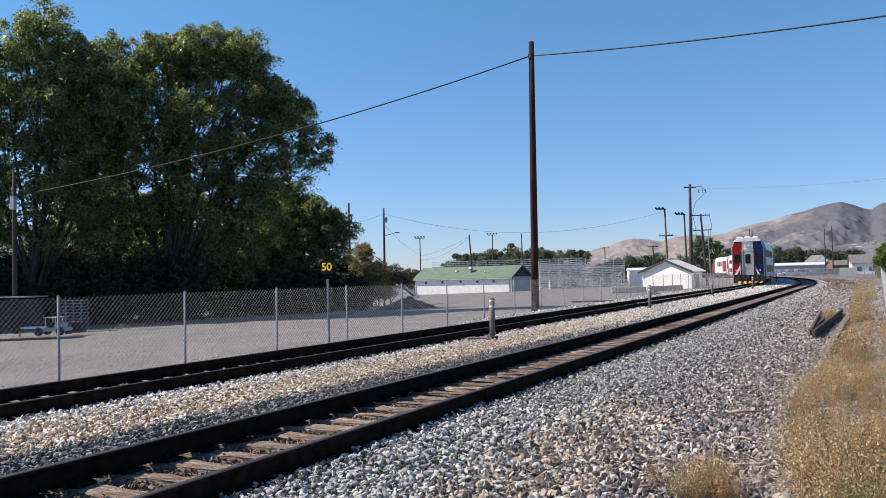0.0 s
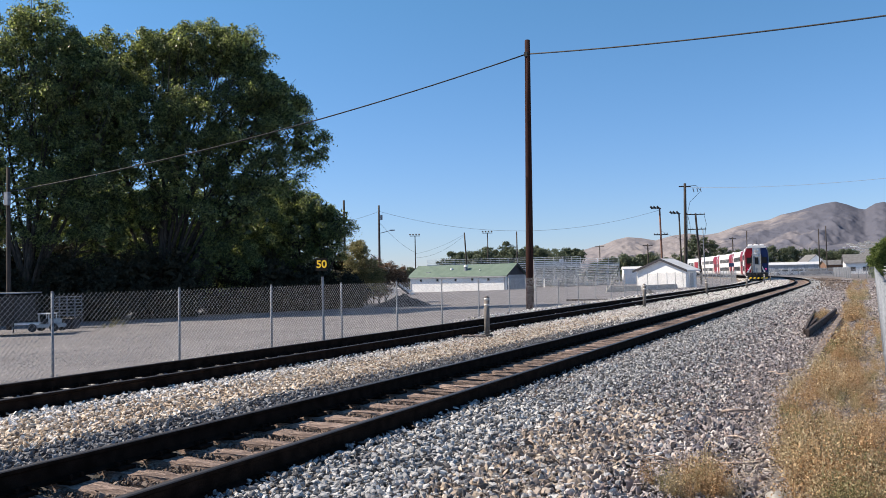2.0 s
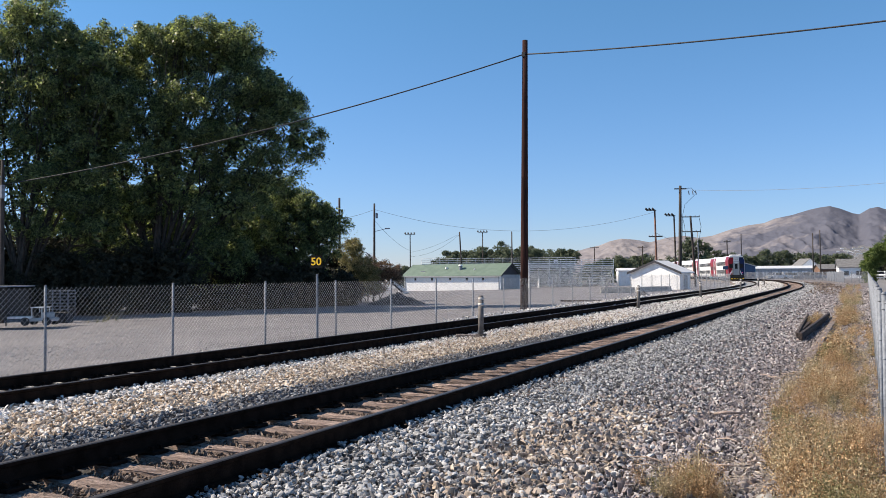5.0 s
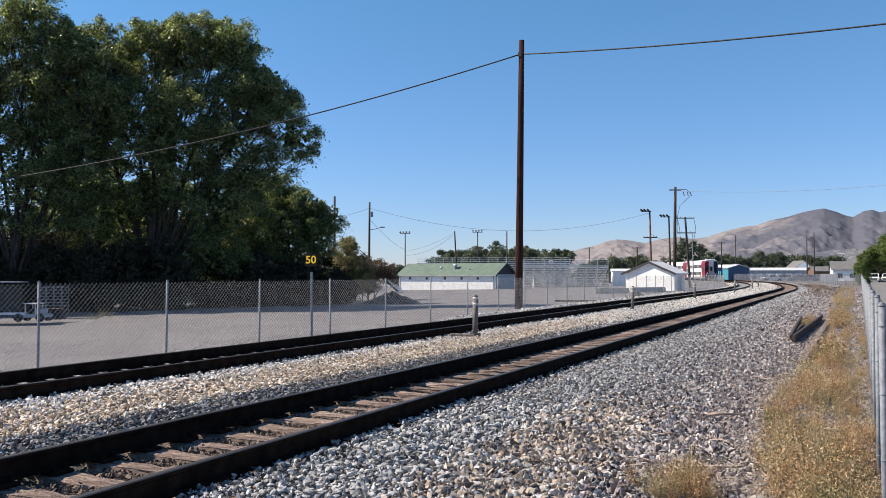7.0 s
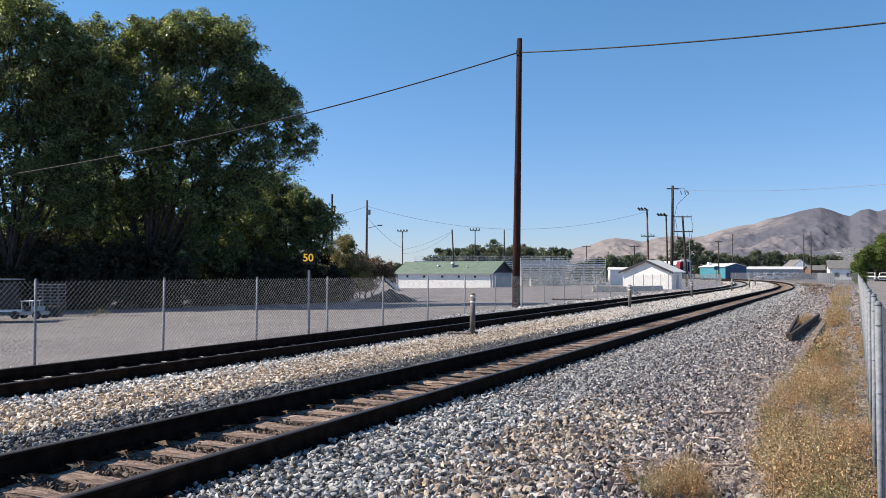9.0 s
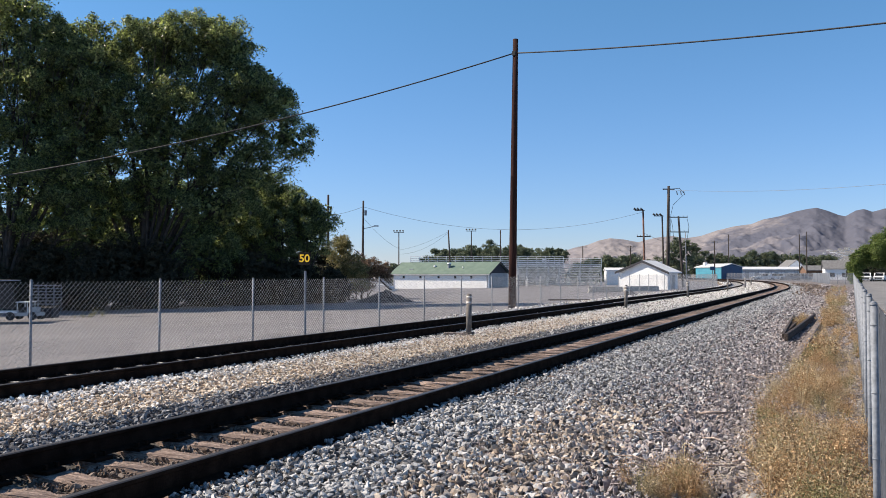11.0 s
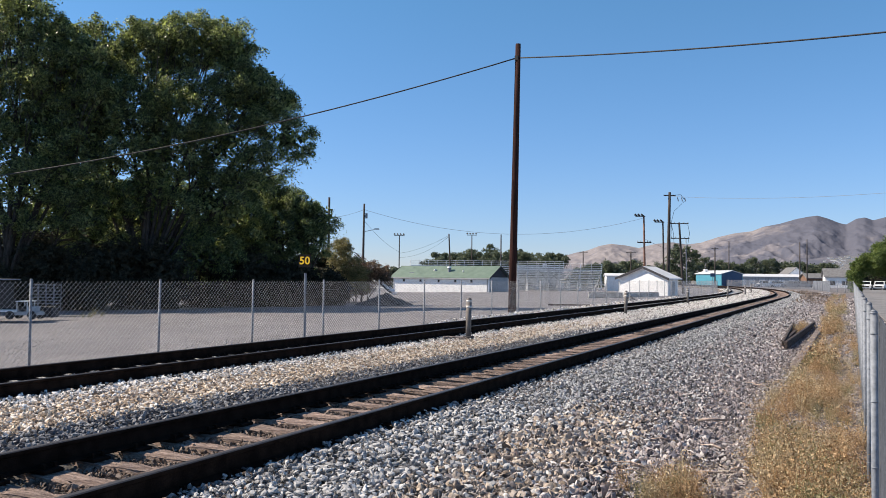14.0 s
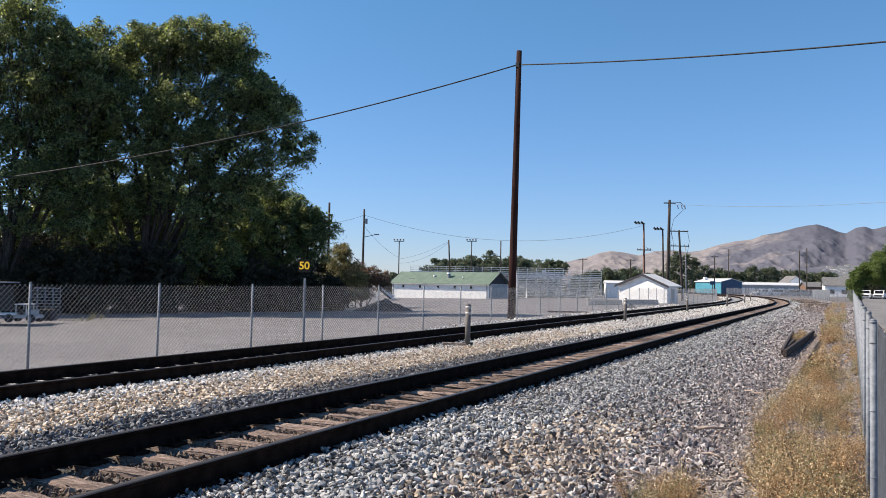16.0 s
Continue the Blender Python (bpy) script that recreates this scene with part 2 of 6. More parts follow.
# ---- mesh helpers ----
class Geo:
    """Collects vertices and faces of one mesh."""

    def __init__(self):
        self.v, self.f, self.m = [], [], []

    def add(self, verts, faces, mat=0):
        k = len(self.v)
        self.v.extend(tuple(p) for p in verts)
        self.f.extend(tuple(i + k for i in f) for f in faces)
        self.m.extend([mat] * len(faces))
        return self

    def box(self, c, size, rz=0.0, mat=0, m=None, bevel=0.0):
        x, y, z = (s / 2 for s in size)
        if bevel:
            b = bevel
            ring = [(x - b, y), (x, y - b), (x, -y + b), (x - b, -y), (-x + b, -y), (-x, -y + b), (-x, y - b), (-x + b, y)]
            small = [(px * (1 - b / x), py * (1 - b / y)) for px, py in ring]
            vs = [(a, q, -z) for a, q in ring] + [(a, q, z - b) for a, q in ring] + [(a, q, z) for a, q in small]
            fs = [tuple(range(8))[::1], tuple(range(23, 15, -1))]
            for k in (0, 8):
                fs += [(k + i, k + 8 + i, k + 8 + (i + 1) % 8, k + (i + 1) % 8) for i in range(8)]
        else:
            vs = [(i * x, j * y, k * z) for k in (-1, 1) for j in (-1, 1) for i in (-1, 1)]
            fs = [(0, 2, 3, 1), (4, 5, 7, 6), (0, 1, 5, 4), (2, 6, 7, 3), (0, 4, 6, 2), (1, 3, 7, 5)]
        t = Matrix.Translation(c) @ Matrix.Rotation(rz, 4, "Z")
        if m is not None:
            t = m @ t
        return self.add([t @ Vector(p) for p in vs], fs, mat)

    def tube(self, p, q, r0, r1=None, n=6, mat=0, cap=True):
        p, q = Vector(p), Vector(q)
        r1 = r0 if r1 is None else r1
        turn = (q - p).to_track_quat("Z", "Y").to_matrix()
        ring = [turn @ Vector((math.cos(a), math.sin(a), 0)) for a in (2 * math.pi * i / n for i in range(n))]
        fs = [(i, (i + 1) % n, n + (i + 1) % n, n + i) for i in range(n)]
        if cap:
            fs += [tuple(range(n))[::-1], tuple(range(n, 2 * n))]
        return self.add([p + r * r0 for r in ring] + [q + r * r1 for r in ring], fs, mat)

    def path(self, pts, r, n=5, mat=0):
        """A tube through several points; r is a number or one radius per point."""
        pts = [Vector(p) for p in pts]
        rs = r if isinstance(r, (list, tuple)) else [r] * len(pts)
        vs = []
        for i, p in enumerate(pts):
            way = pts[min(i + 1, len(pts) - 1)] - pts[max(i - 1, 0)]
            turn = way.to_track_quat("Z", "Y").to_matrix()
            vs += [p + turn @ Vector((math.cos(a), math.sin(a), 0)) * rs[i] for a in (2 * math.pi * k / n for k in range(n))]
        fs = [(i * n + k, i * n + (k + 1) % n, (i + 1) * n + (k + 1) % n, (i + 1) * n + k) for i in range(len(pts) - 1) for k in range(n)]
        fs += [tuple(range(n))[::-1], tuple(range(len(vs) - n, len(vs)))]
        return self.add(vs, fs, mat)

    def extrude(self, outline, a, b, axis="y", mat=0, m=None):
        """A closed outline (two coordinates) swept from a to b along an axis."""
        n = len(outline)
        put = {"x": lambda u, w, d: (d, u, w), "y": lambda u, w, d: (u, d, w), "z": lambda u, w, d: (u, w, d)}[axis]
        vs = [put(u, w, a) for u, w in outline] + [put(u, w, b) for u, w in outline]
        if m is not None:
            vs = [m @ Vector(p) for p in vs]
        fs = [(i, (i + 1) % n, n + (i + 1) % n, n + i) for i in range(n)] + [tuple(range(n))[::-1], tuple(range(n, 2 * n))]
        return self.add(vs, fs, mat)

    def mesh(self, name, smooth=False):
        me = bpy.data.meshes.new(name)
        me.from_pydata(self.v, [], self.f)
        if any(self.m):
            me.polygons.foreach_set("material_index", self.m)
        if smooth:
            me.polygons.foreach_set("use_smooth", [True] * len(me.polygons))
        me.update()
        return me


def part(name, geo, mats, parent=None, label="", smooth=False, at=None):
    """Links a mesh as one object, under a thing or on its own."""
    me = geo if isinstance(geo, bpy.types.Mesh) else geo.mesh(name, smooth)
    if not me.materials:
        for mt in mats if isinstance(mats, (list, tuple)) else [mats]:
            me.materials.append(mt)
    ob = new(name, me)
    if parent is not None:
        ob.parent = parent
    if at is not None:
        ob.matrix_basis = at
    return tagged(ob, label)


def thing(name, label, category, group="", at=None, kind=""):
    ob = tagged(new(name), label, category, group, kind)
    ob.empty_display_size = 0.2
    if at is not None:
        ob.matrix_basis = at
    return ob


def array_mesh(name, verts, faces, smooth=False):
    """A mesh from numpy arrays; all faces have the same number of corners."""
    me = bpy.data.meshes.new(name)
    nf, k = faces.shape
    me.vertices.add(len(verts))
    me.vertices.foreach_set("co", np.ascontiguousarray(verts, np.float32).ravel())
    me.loops.add(nf * k)
    me.loops.foreach_set("vertex_index", np.ascontiguousarray(faces, np.int32).ravel())
    me.polygons.add(nf)
    me.polygons.foreach_set("loop_start", np.arange(0, nf * k, k, dtype=np.int32))
    me.polygons.foreach_set("use_smooth", np.full(nf, smooth))
    me.update(calc_edges=True)
    return me


def scatter(name, protos, places, sizes, mats, squash=1.0, up=False, seed=1):
    """Many small copies of a few shapes joined in one mesh, each turned at random."""
    rng = np.random.default_rng(seed)
    vs, fs, base = [], [], 0
    pick = rng.integers(0, len(protos), len(places))
    for i, (pv, pf) in enumerate(protos):
        sel = pick == i
        n = int(sel.sum())
        if not n:
            continue
        q = rng.normal(size=(n, 4))
        if up:
            q[:, 1:3] *= 0.12 if up is True else up
        q /= np.linalg.norm(q, axis=1)[:, None]
        w, x, y, z = q.T
        rot = np.stack([1 - 2 * (y * y + z * z), 2 * (x * y - z * w), 2 * (x * z + y * w), 2 * (x * y + z * w), 1 - 2 * (x * x + z * z),
                        2 * (y * z - x * w), 2 * (x * z - y * w), 2 * (y * z + x * w), 1 - 2 * (x * x + y * y)], 1).reshape(n, 3, 3)
        p = np.einsum("nij,vj->nvi", rot, pv) * sizes[sel][:, None, None]
        p[:, :, 2] *= squash
        vs.append((p + places[sel][:, None, :]).reshape(-1, 3))
        fs.append((pf[None] + base + len(pv) * np.arange(n)[:, None, None]).reshape(-1, pf.shape[1]))
        base += n * len(pv)
    me = array_mesh(name, np.concatenate(vs), np.concatenate(fs))
    me.materials.append(mats)
    return new(name, me)


def stone_protos(count, seed, rough=0.30):
    """Angular broken stones from a jittered icosahedron."""
    rng = np.random.default_rng(seed)
    g = (1 + 5 ** 0.5) / 2
    v = np.array([(-1, g, 0), (1, g, 0), (-1, -g, 0), (1, -g, 0), (0, -1, g), (0, 1, g), (0, -1, -g), (0, 1, -g), (g, 0, -1), (g, 0, 1), (-g, 0, -1), (-g, 0, 1)]) / 1.9
    f = np.array([(0, 11, 5), (0, 5, 1), (0, 1, 7), (0, 7, 10), (0, 10, 11), (1, 5, 9), (5, 11, 4), (11, 10, 2), (10, 7, 6), (7, 1, 8),
                  (3, 9, 4), (3, 4, 2), (3, 2, 6), (3, 6, 8), (3, 8, 9), (4, 9, 5), (2, 4, 11), (6, 2, 10), (8, 6, 7), (9, 8, 1)])
    out = []
    for _ in range(count):
        s = rng.uniform(0.5, 1.2, 3)
        out.append((v * s * (1 + rng.uniform(-rough, rough, (12, 1))) + rng.uniform(-0.2, 0.2, (12, 3)), f))
    return out


# ---- lines of the railway ----
CURVE_START, CURVE_END, RADIUS = 76.5, 236.0, 426.7
NEAR, FAR = -5.28, -10.55          # centre lines of the two tracks
RAIL_TOP = 0.26


def on_line(s, off):
    """Place and heading at s metres along the railway, off metres to the right of its base line."""
    th = min(max(s - CURVE_START, 0), CURVE_END - CURVE_START) / RADIUS
    x = -RADIUS * (1 - math.cos(th))
    y = s if s < CURVE_START else CURVE_START + RADIUS * math.sin(th)
    if s > CURVE_END:
        x, y = x - (s - CURVE_END) * math.sin(th), y + (s - CURVE_END) * math.cos(th)
    return x + off * math.cos(th), y + off * math.sin(th), th


def stations(a, b, near=4.0):
    out, s = [], a
    while s < b:
        out.append(s)
        s += near if s >= CURVE_START - near else max(near, CURVE_START - s) if s > 60 else near
    return out + [b]


def line_matrix(s, off, z=0.0):
    x, y, th = on_line(s, off)
    return Matrix.Translation((x, y, z)) @ Matrix.Rotation(th, 4, "Z")


def across(u):
    """Height of the track bed's surface u metres from the base line."""
    return float(np.interp(u, [-13.4, -12.9, -12.3, -11.9, -11.35, -11.2, -9.9, -9.7, -9.2, -8.9, -7.2, -6.6, -6.15, -5.95, -4.6, -4.45, -3.9, -3.2, -2.4, -1.2, 0.5],
                           [-0.29, -0.22, 0.06, 0.09, 0.09, 0.035, 0.035, 0.06, 0.055, 0.10, 0.10, 0.09, 0.085, 0.012, 0.012, 0.085, 0.09, 0.07, 0.03, 0.0, 0.0]))


def ground_z(x, y):
    """Height of the natural ground."""
    if y < CURVE_START:
        u = x
    else:
        u = math.hypot(x + RADIUS, y - CURVE_START) - RADIUS if x > -RADIUS else -400
    z = np.interp(u, [-400, -120, -65, -35, -12.9, -12.2, -11, -2, -1, 60, 400], [-1.3, -1.2, -1.1, -0.55, -0.27, -0.10, -0.12, -0.12, 0.0, -0.05, -0.2])
    return float(z)


def grid_lines(fine, reach, ratio=1.25):
    out = list(fine)
    step = fine[-1] - fine[-2]
    while out[-1] < reach:
        step *= ratio
        out.append(out[-1] + step)
    step = fine[1] - fine[0]
    while out[0] > -reach:
        step *= ratio
        out.insert(0, out[0] - step)
    return out


def build_ground():
    xs = grid_lines([-70 + 2 * i for i in range(28)] + [-14 + 0.35 * i for i in range(7)] + [-11.2 + 1.4 * i for i in range(12)], 4600)
    ys = grid_lines([-6 + 2.5 * i for i in range(110)], 4600)
    nx = len(xs)
    vs = np.array([(x, y, ground_z(x, y) + (0.03 if x < -14 else 0.006) * noise.noise((x * 0.3, y * 0.3, 0))) for y in ys for x in xs])
    fs = np.array([(j * nx + i, j * nx + i + 1, (j + 1) * nx + i + 1, (j + 1) * nx + i) for j in range(len(ys) - 1) for i in range(nx - 1)])
    me = array_mesh("ground", vs, fs, True)
    for mt in (GRAVEL, SOIL, DRYLAND):
        me.materials.append(mt)
    mid = vs[fs].mean(1)
    idx = np.where((mid[:, 0] > -13) & (np.abs(mid[:, 1]) < 180), 1, 0)
    idx = np.where((np.hypot(mid[:, 0], mid[:, 1]) > 330), 2, idx)
    me.polygons.foreach_set("material_index", idx.astype(np.int32))
    tagged(new("ground", me), "grey gravel yard and stony soil running to the hills", "ground", kind="structure")


DRYLAND = material("dry_land", (0.30, 0.24, 0.17), 0.95, vary=0.15, scale=0.02, grain=0.4, bump=0.0, second=(0.17, 0.17, 0.10))
build_ground()


def build_bed():
    us = [-13.4, -12.9, -12.3, -11.9, -11.35, -11.2, -9.9, -9.7, -9.2, -8.9, -7.2, -6.6, -6.15, -5.95, -4.6, -4.45, -3.9, -3.2, -2.4, -1.8, -1.2, -0.7]
    ss = [-12 + 0.6 * i for i in range(120)] + stations(60.5, 480)
    vs = []
    for s in ss:
        for u in us:
            x, y, _ = on_line(s, u)
            edge = u in (us[0], us[-1])
            vs.append((x, y, across(u) - 0.03 - (0.25 if edge else 0.03) + (0.006 if u > -2.5 else 0.022) * noise.noise((x * 1.3, y * 1.3, 1.0))))
    n = len(us)
    fs = np.array([(j * n + i, j * n + i + 1, (j + 1) * n + i + 1, (j + 1) * n + i) for j in range(len(ss) - 1) for i in range(n - 1)])
    me = array_mesh("ballast_bed", np.array(vs), fs, True)
    for mt in (BED, BED_TAN, SOIL):
        me.materials.append(mt)
    mid = [(us[i] + us[i + 1]) / 2 for i in range(n - 1)] * (len(ss) - 1)
    me.polygons.foreach_set("material_index", [1 if -9.2 < u < -7.0 or u < -11.7 else 2 if u > -2.0 else 0 for u in mid])
    return tagged(new("ballast_bed", me), "broken stone ballast bed under two railway tracks", "ballast", kind="structure")


bed = build_bed()


def build_pavement():
    """Pale paved ground on the far side of the footway fence."""
    g = Geo()
    xs, ys = [1.7, 4.0, 8.0, 14.0, 22.0], [4 + 8 * i for i in range(32)]
    top = [(x, y, ground_z(x, y) + 0.035 + 0.012 * noise.noise((x * 0.4, y * 0.2, 2))) for y in ys for x in xs]
    n = len(xs)
    g.add(top, [(j * n + i, j * n + i + 1, (j + 1) * n + i + 1, (j + 1) * n + i) for j in range(len(ys) - 1) for i in range(n - 1)])
    g.add([(xs[0], y, z) for y in ys for z in (-0.1, ground_z(xs[0], y) + 0.04)], [(2 * j, 2 * j + 1, 2 * j + 3, 2 * j + 2) for j in range(len(ys) - 1)])
    tagged(part("pavement", g, ASPHALT, label="pale worn asphalt beyond the low fence"), category="pavement", kind="structure")


build_pavement()


def rail_geo(off, a, b):
    """One rail: foot, web and worn head, swept along the line."""
    prof = [(-0.076, 0.0), (-0.076, 0.012), (-0.012, 0.032), (-0.010, 0.135), (-0.035, 0.150), (-0.037, 0.178), (-0.026, 0.185),
            (0.026, 0.185), (0.037, 0.178), (0.035, 0.150), (0.010, 0.135), (0.012, 0.032), (0.076, 0.012), (0.076, 0.0)]
    ss, n, g = stations(a, b), len(prof), Geo()
    vs = []
    for s in ss:
        m = line_matrix(s, off, RAIL_TOP - 0.185)
        vs += [m @ Vector((u, 0, w)) for u, w in prof]
    for k in range(n):
        j = (k + 1) % n
        fs = [(i * n + k, i * n + j, (i + 1) * n + j, (i + 1) * n + k) for i in range(len(ss) - 1)]
        g.f += fs
        g.m += [1 if k in (5, 6, 7) else 0] * len(fs)
    g.v = vs
    return g


def worn_tie(seed, wear):
    """A sleeper with split, uneven top and chipped edges."""
    rng = random.Random(seed)
    nx, ny, hx, hy = 20, 5, 1.3, 0.1125
    g = Geo()
    groove = [rng.uniform(-1, 1) for _ in range(ny + 1)]
    end = [rng.uniform(0, 0.05) for _ in range(ny + 1)]
    for i in range(nx + 1):
        for j in range(ny + 1):
            u, w = -1 + 2 * i / nx, -1 + 2 * j / ny
            x, y = u * (hx - end[j] * wear), w * hy
            dip = wear * (0.016 * noise.noise((x * 3.1, y * 16, seed)) + 0.008 * groove[j] * (1 - abs(u)) + 0.008 * noise.noise((x * 11, y * 45, seed)))
            if j in (0, ny):
                y += wear * 0.022 * noise.noise((x * 4.5, w, seed + 5))
                dip -= wear * 0.014 * max(0, noise.noise((x * 3.4, w * 2, seed + 9)) + 0.2)
            g.v.append((x, y, min(dip, 0.004)))
    n = ny + 1
    g.f = [(i * n + j, (i + 1) * n + j, (i + 1) * n + j + 1, i * n + j + 1) for i in range(nx) for j in range(ny)]
    k = len(g.v)
    g.v += [(-hx, -hy, -0.18), (hx, -hy, -0.18), (hx, hy, -0.18), (-hx, hy, -0.18)]
    g.f += [tuple([k, k + 1] + [i * n for i in range(nx, -1, -1)]), tuple([k + 2, k + 3] + [i * n + ny for i in range(nx + 1)]),
            tuple([k + 3, k] + [j for j in range(n)]), tuple([k + 1, k + 2] + [nx * n + j for j in range(ny, -1, -1)])]
    g.m = [0] * len(g.f)
    return g.mesh("sleeper")


def track(off, label, first, count, wood):
    t = thing("railway_track", label, "railway track", "two tracks", kind="structure")
    for side in (-0.7525, 0.7525):
        part("rail", rail_geo(off + side, -14, 480), [RAIL, RAILTOP], t, "rusty steel rail with a worn bright head")
    rng = random.Random(int(-off * 10))
    ties = [worn_tie(k, 1.6 if wood is TIE else 0.2) for k in range(9)]
    for me in ties:
        me.materials.append(wood)
    plate = Geo()
    for side in (-0.7525, 0.7525):
        plate.box((side, 0, 0.0), (0.34, 0.19, 0.030), bevel=0.004)
        for dx, dy in ((-0.105, 0.05), (0.105, -0.05), (-0.105, -0.06), (0.105, 0.06)):
            plate.box((side + dx, dy, 0.028), (0.028, 0.022, 0.05))
            plate.box((side + dx * 0.85, dy, 0.052), (0.05, 0.03, 0.014))
    plate = plate.mesh("tie_plate")
    plate.materials.append(RAIL)
    far = Geo()
    for i in range(int((300 - first) / 0.497)):
        s = first + i * 0.497
        m = line_matrix(s, off + rng.uniform(-0.05, 0.05), RAIL_TOP - 0.213 + rng.uniform(-0.008, 0.003)) @ pose(0, 0, 0, rng.uniform(-0.6, 0.6), 0, rng.uniform(-1.6, 1.6))
        if i < count:
            part("sleeper", ties[rng.randrange(9)], wood, t, at=m)
            if i < count // 2:
                part("tie_plate", plate, RAIL, t, at=line_matrix(s, off, RAIL_TOP - 0.196))
        else:
            far.box((0, 0, -0.09), (2.6, 0.225, 0.18), m=m)
    tagged(part("sleepers_beyond", far, wood, t), kind="stuff")


# ---- trees ----
LEAN = radians(25.5)


def leaf_cloud(name, clumps, count, size, mat, seed, droop=0.25, tuft=0.7, per_tuft=260, low=0.1, flat=0.62, shell=0.12):
    """Leaves gathered in rounded, drooping tufts over the given ellipsoids (x, y, z, rx, rz), with a loose core."""
    rng = np.random.default_rng(seed)
    area = np.array([c[3] ** 2 * c[4] for c in clumps]) ** 0.7
    per = np.maximum((count * area / area.sum()).astype(int), 60)
    cen, face = [], []
    for (x, y, z, rx, rz), n in zip(clumps, per):
        k = max(7, int(n / per_tuft))
        d = rng.normal(size=(k, 3))
        d /= np.linalg.norm(d, axis=1)[:, None]
        heart = d * (rx, rx, rz) * (rng.uniform(shell, 1.0, (k, 1)) ** 0.4) * rng.uniform(0.85, 1.06, (k, 1)) + (x, y, z)
        wide = tuft * rng.uniform(0.5, 1.35, k)
        weight = wide ** 2 * rng.uniform(0.6, 1.4, k)
        pick = rng.choice(k, n, p=weight / weight.sum())
        w = wide[pick][:, None]
        e = rng.normal(size=(n, 3))
        e /= np.linalg.norm(e, axis=1)[:, None]
        off = e * w * (1.0, 1.0, flat) * rng.uniform(0, 1, (n, 1)) ** 0.5
        ragged = rng.uniform(size=n) < 0.14
        off[ragged] *= 1.45
        off[:, 2] -= droop * (off[:, 0] ** 2 + off[:, 1] ** 2) / w[:, 0]
        hang = rng.uniform(size=n) < 0.10 * min(1, droop * 3)
        off[hang, 2] -= rng.uniform(0, 1.2, hang.sum()) * w[hang, 0]
        cen.append(heart[pick] + off)
        face.append(e * 0.5 + d[pick] * 0.25 + (0, 0, 0.3))
    n_leaf = sum(len(c) for c in cen)
    # oversized leaves inside the core, added to block light through the crown
    for (x, y, z, rx, rz), n in zip(clumps, per):
        d = rng.normal(size=(n // 15, 3))
        d *= (rng.uniform(0, 0.7, len(d)) / np.linalg.norm(d, axis=1))[:, None]
        cen.append(d * (rx, rx, rz) + (x, y, z))
        face.append(rng.normal(size=(len(d), 3)))
    c, face = np.concatenate(cen), np.concatenate(face)
    big = np.where(np.arange(len(c)) < n_leaf, 1.0, 2.6)
    keep = c[:, 2] > low
    c, big, face = c[keep], big[keep], face[keep]
    n = len(c)
    nrm = face + rng.normal(size=(n, 3)) * 0.8
    nrm /= np.linalg.norm(nrm, axis=1)[:, None]
    a = np.cross(nrm, rng.normal(size=(n, 3)) + (0, 0, 0.3))
    a /= np.linalg.norm(a, axis=1)[:, None]
    b = np.cross(nrm, a)
    s = (size * big * rng.uniform(0.6, 1.35, n))[:, None]
    vs = np.stack([c + a * s * 0.75, c - a * s * 0.5 + b * s * 0.38, c - a * s * 0.5 - b * s * 0.38], 1).reshape(-1, 3)
    me = array_mesh(name, vs, np.arange(3 * n).reshape(-1, 3))
    me.materials.append(mat)
    return me


def tree(label, at, clumps, leaves, size, mat, seed, trunk_r=0.3, trunks=1, category="tree", group="", droop=0.25, name="tree", tuft=0.7, per_tuft=260, flat=0.62, shell=0.12):
    rng = random.Random(seed)
    t = thing(name, label, category, group, Matrix.Translation(at) @ Matrix.Rotation(LEAN, 4, "Z"))
    g = Geo()
    for k in range(trunks):
        bx, by = (rng.uniform(-0.6, 0.6), rng.uniform(-0.6, 0.6)) if trunks > 1 else (0, 0)
        for i, (x, y, z, rx, rz) in enumerate(clumps):
            if trunks > 1 and i % trunks != k:
                continue
            fork = Vector((bx + x * 0.12, by + y * 0.12, max(z * 0.22, 0.5)))
            knee = Vector((bx + x * 0.55, by + y * 0.5, z * 0.62)) + Vector((rng.uniform(-0.3, 0.3), rng.uniform(-0.3, 0.3), 0))
            r = trunk_r * (0.75 if i else 1)
            g.path([(bx, by, -0.3), fork, knee, (x, y, z)], [r, r * 0.75, r * 0.42, r * 0.14], n=7)
            for _ in range(8):
                d = Vector((rng.gauss(0, 1), rng.gauss(0, 1), rng.gauss(0.1, 0.8))).normalized()
                tip = Vector((x, y, z)) + Vector((d.x * rx, d.y * rx, d.z * rz)) * rng.uniform(0.7, 0.95)
                mid = knee.lerp(tip, 0.5) + Vector((0, 0, 0.15 * rz))
                g.path([knee.lerp(Vector((x, y, z)), rng.uniform(0, 0.9)), mid, tip], [r * 0.28, r * 0.18, r * 0.06], n=5)
    part("trunk", g, BARK, t, "dark rough bark", smooth=True)
    part("crown", leaf_cloud("crown", clumps, leaves, size, mat, seed, droop, tuft, per_tuft, flat=flat, shell=shell), mat, t)
    return t


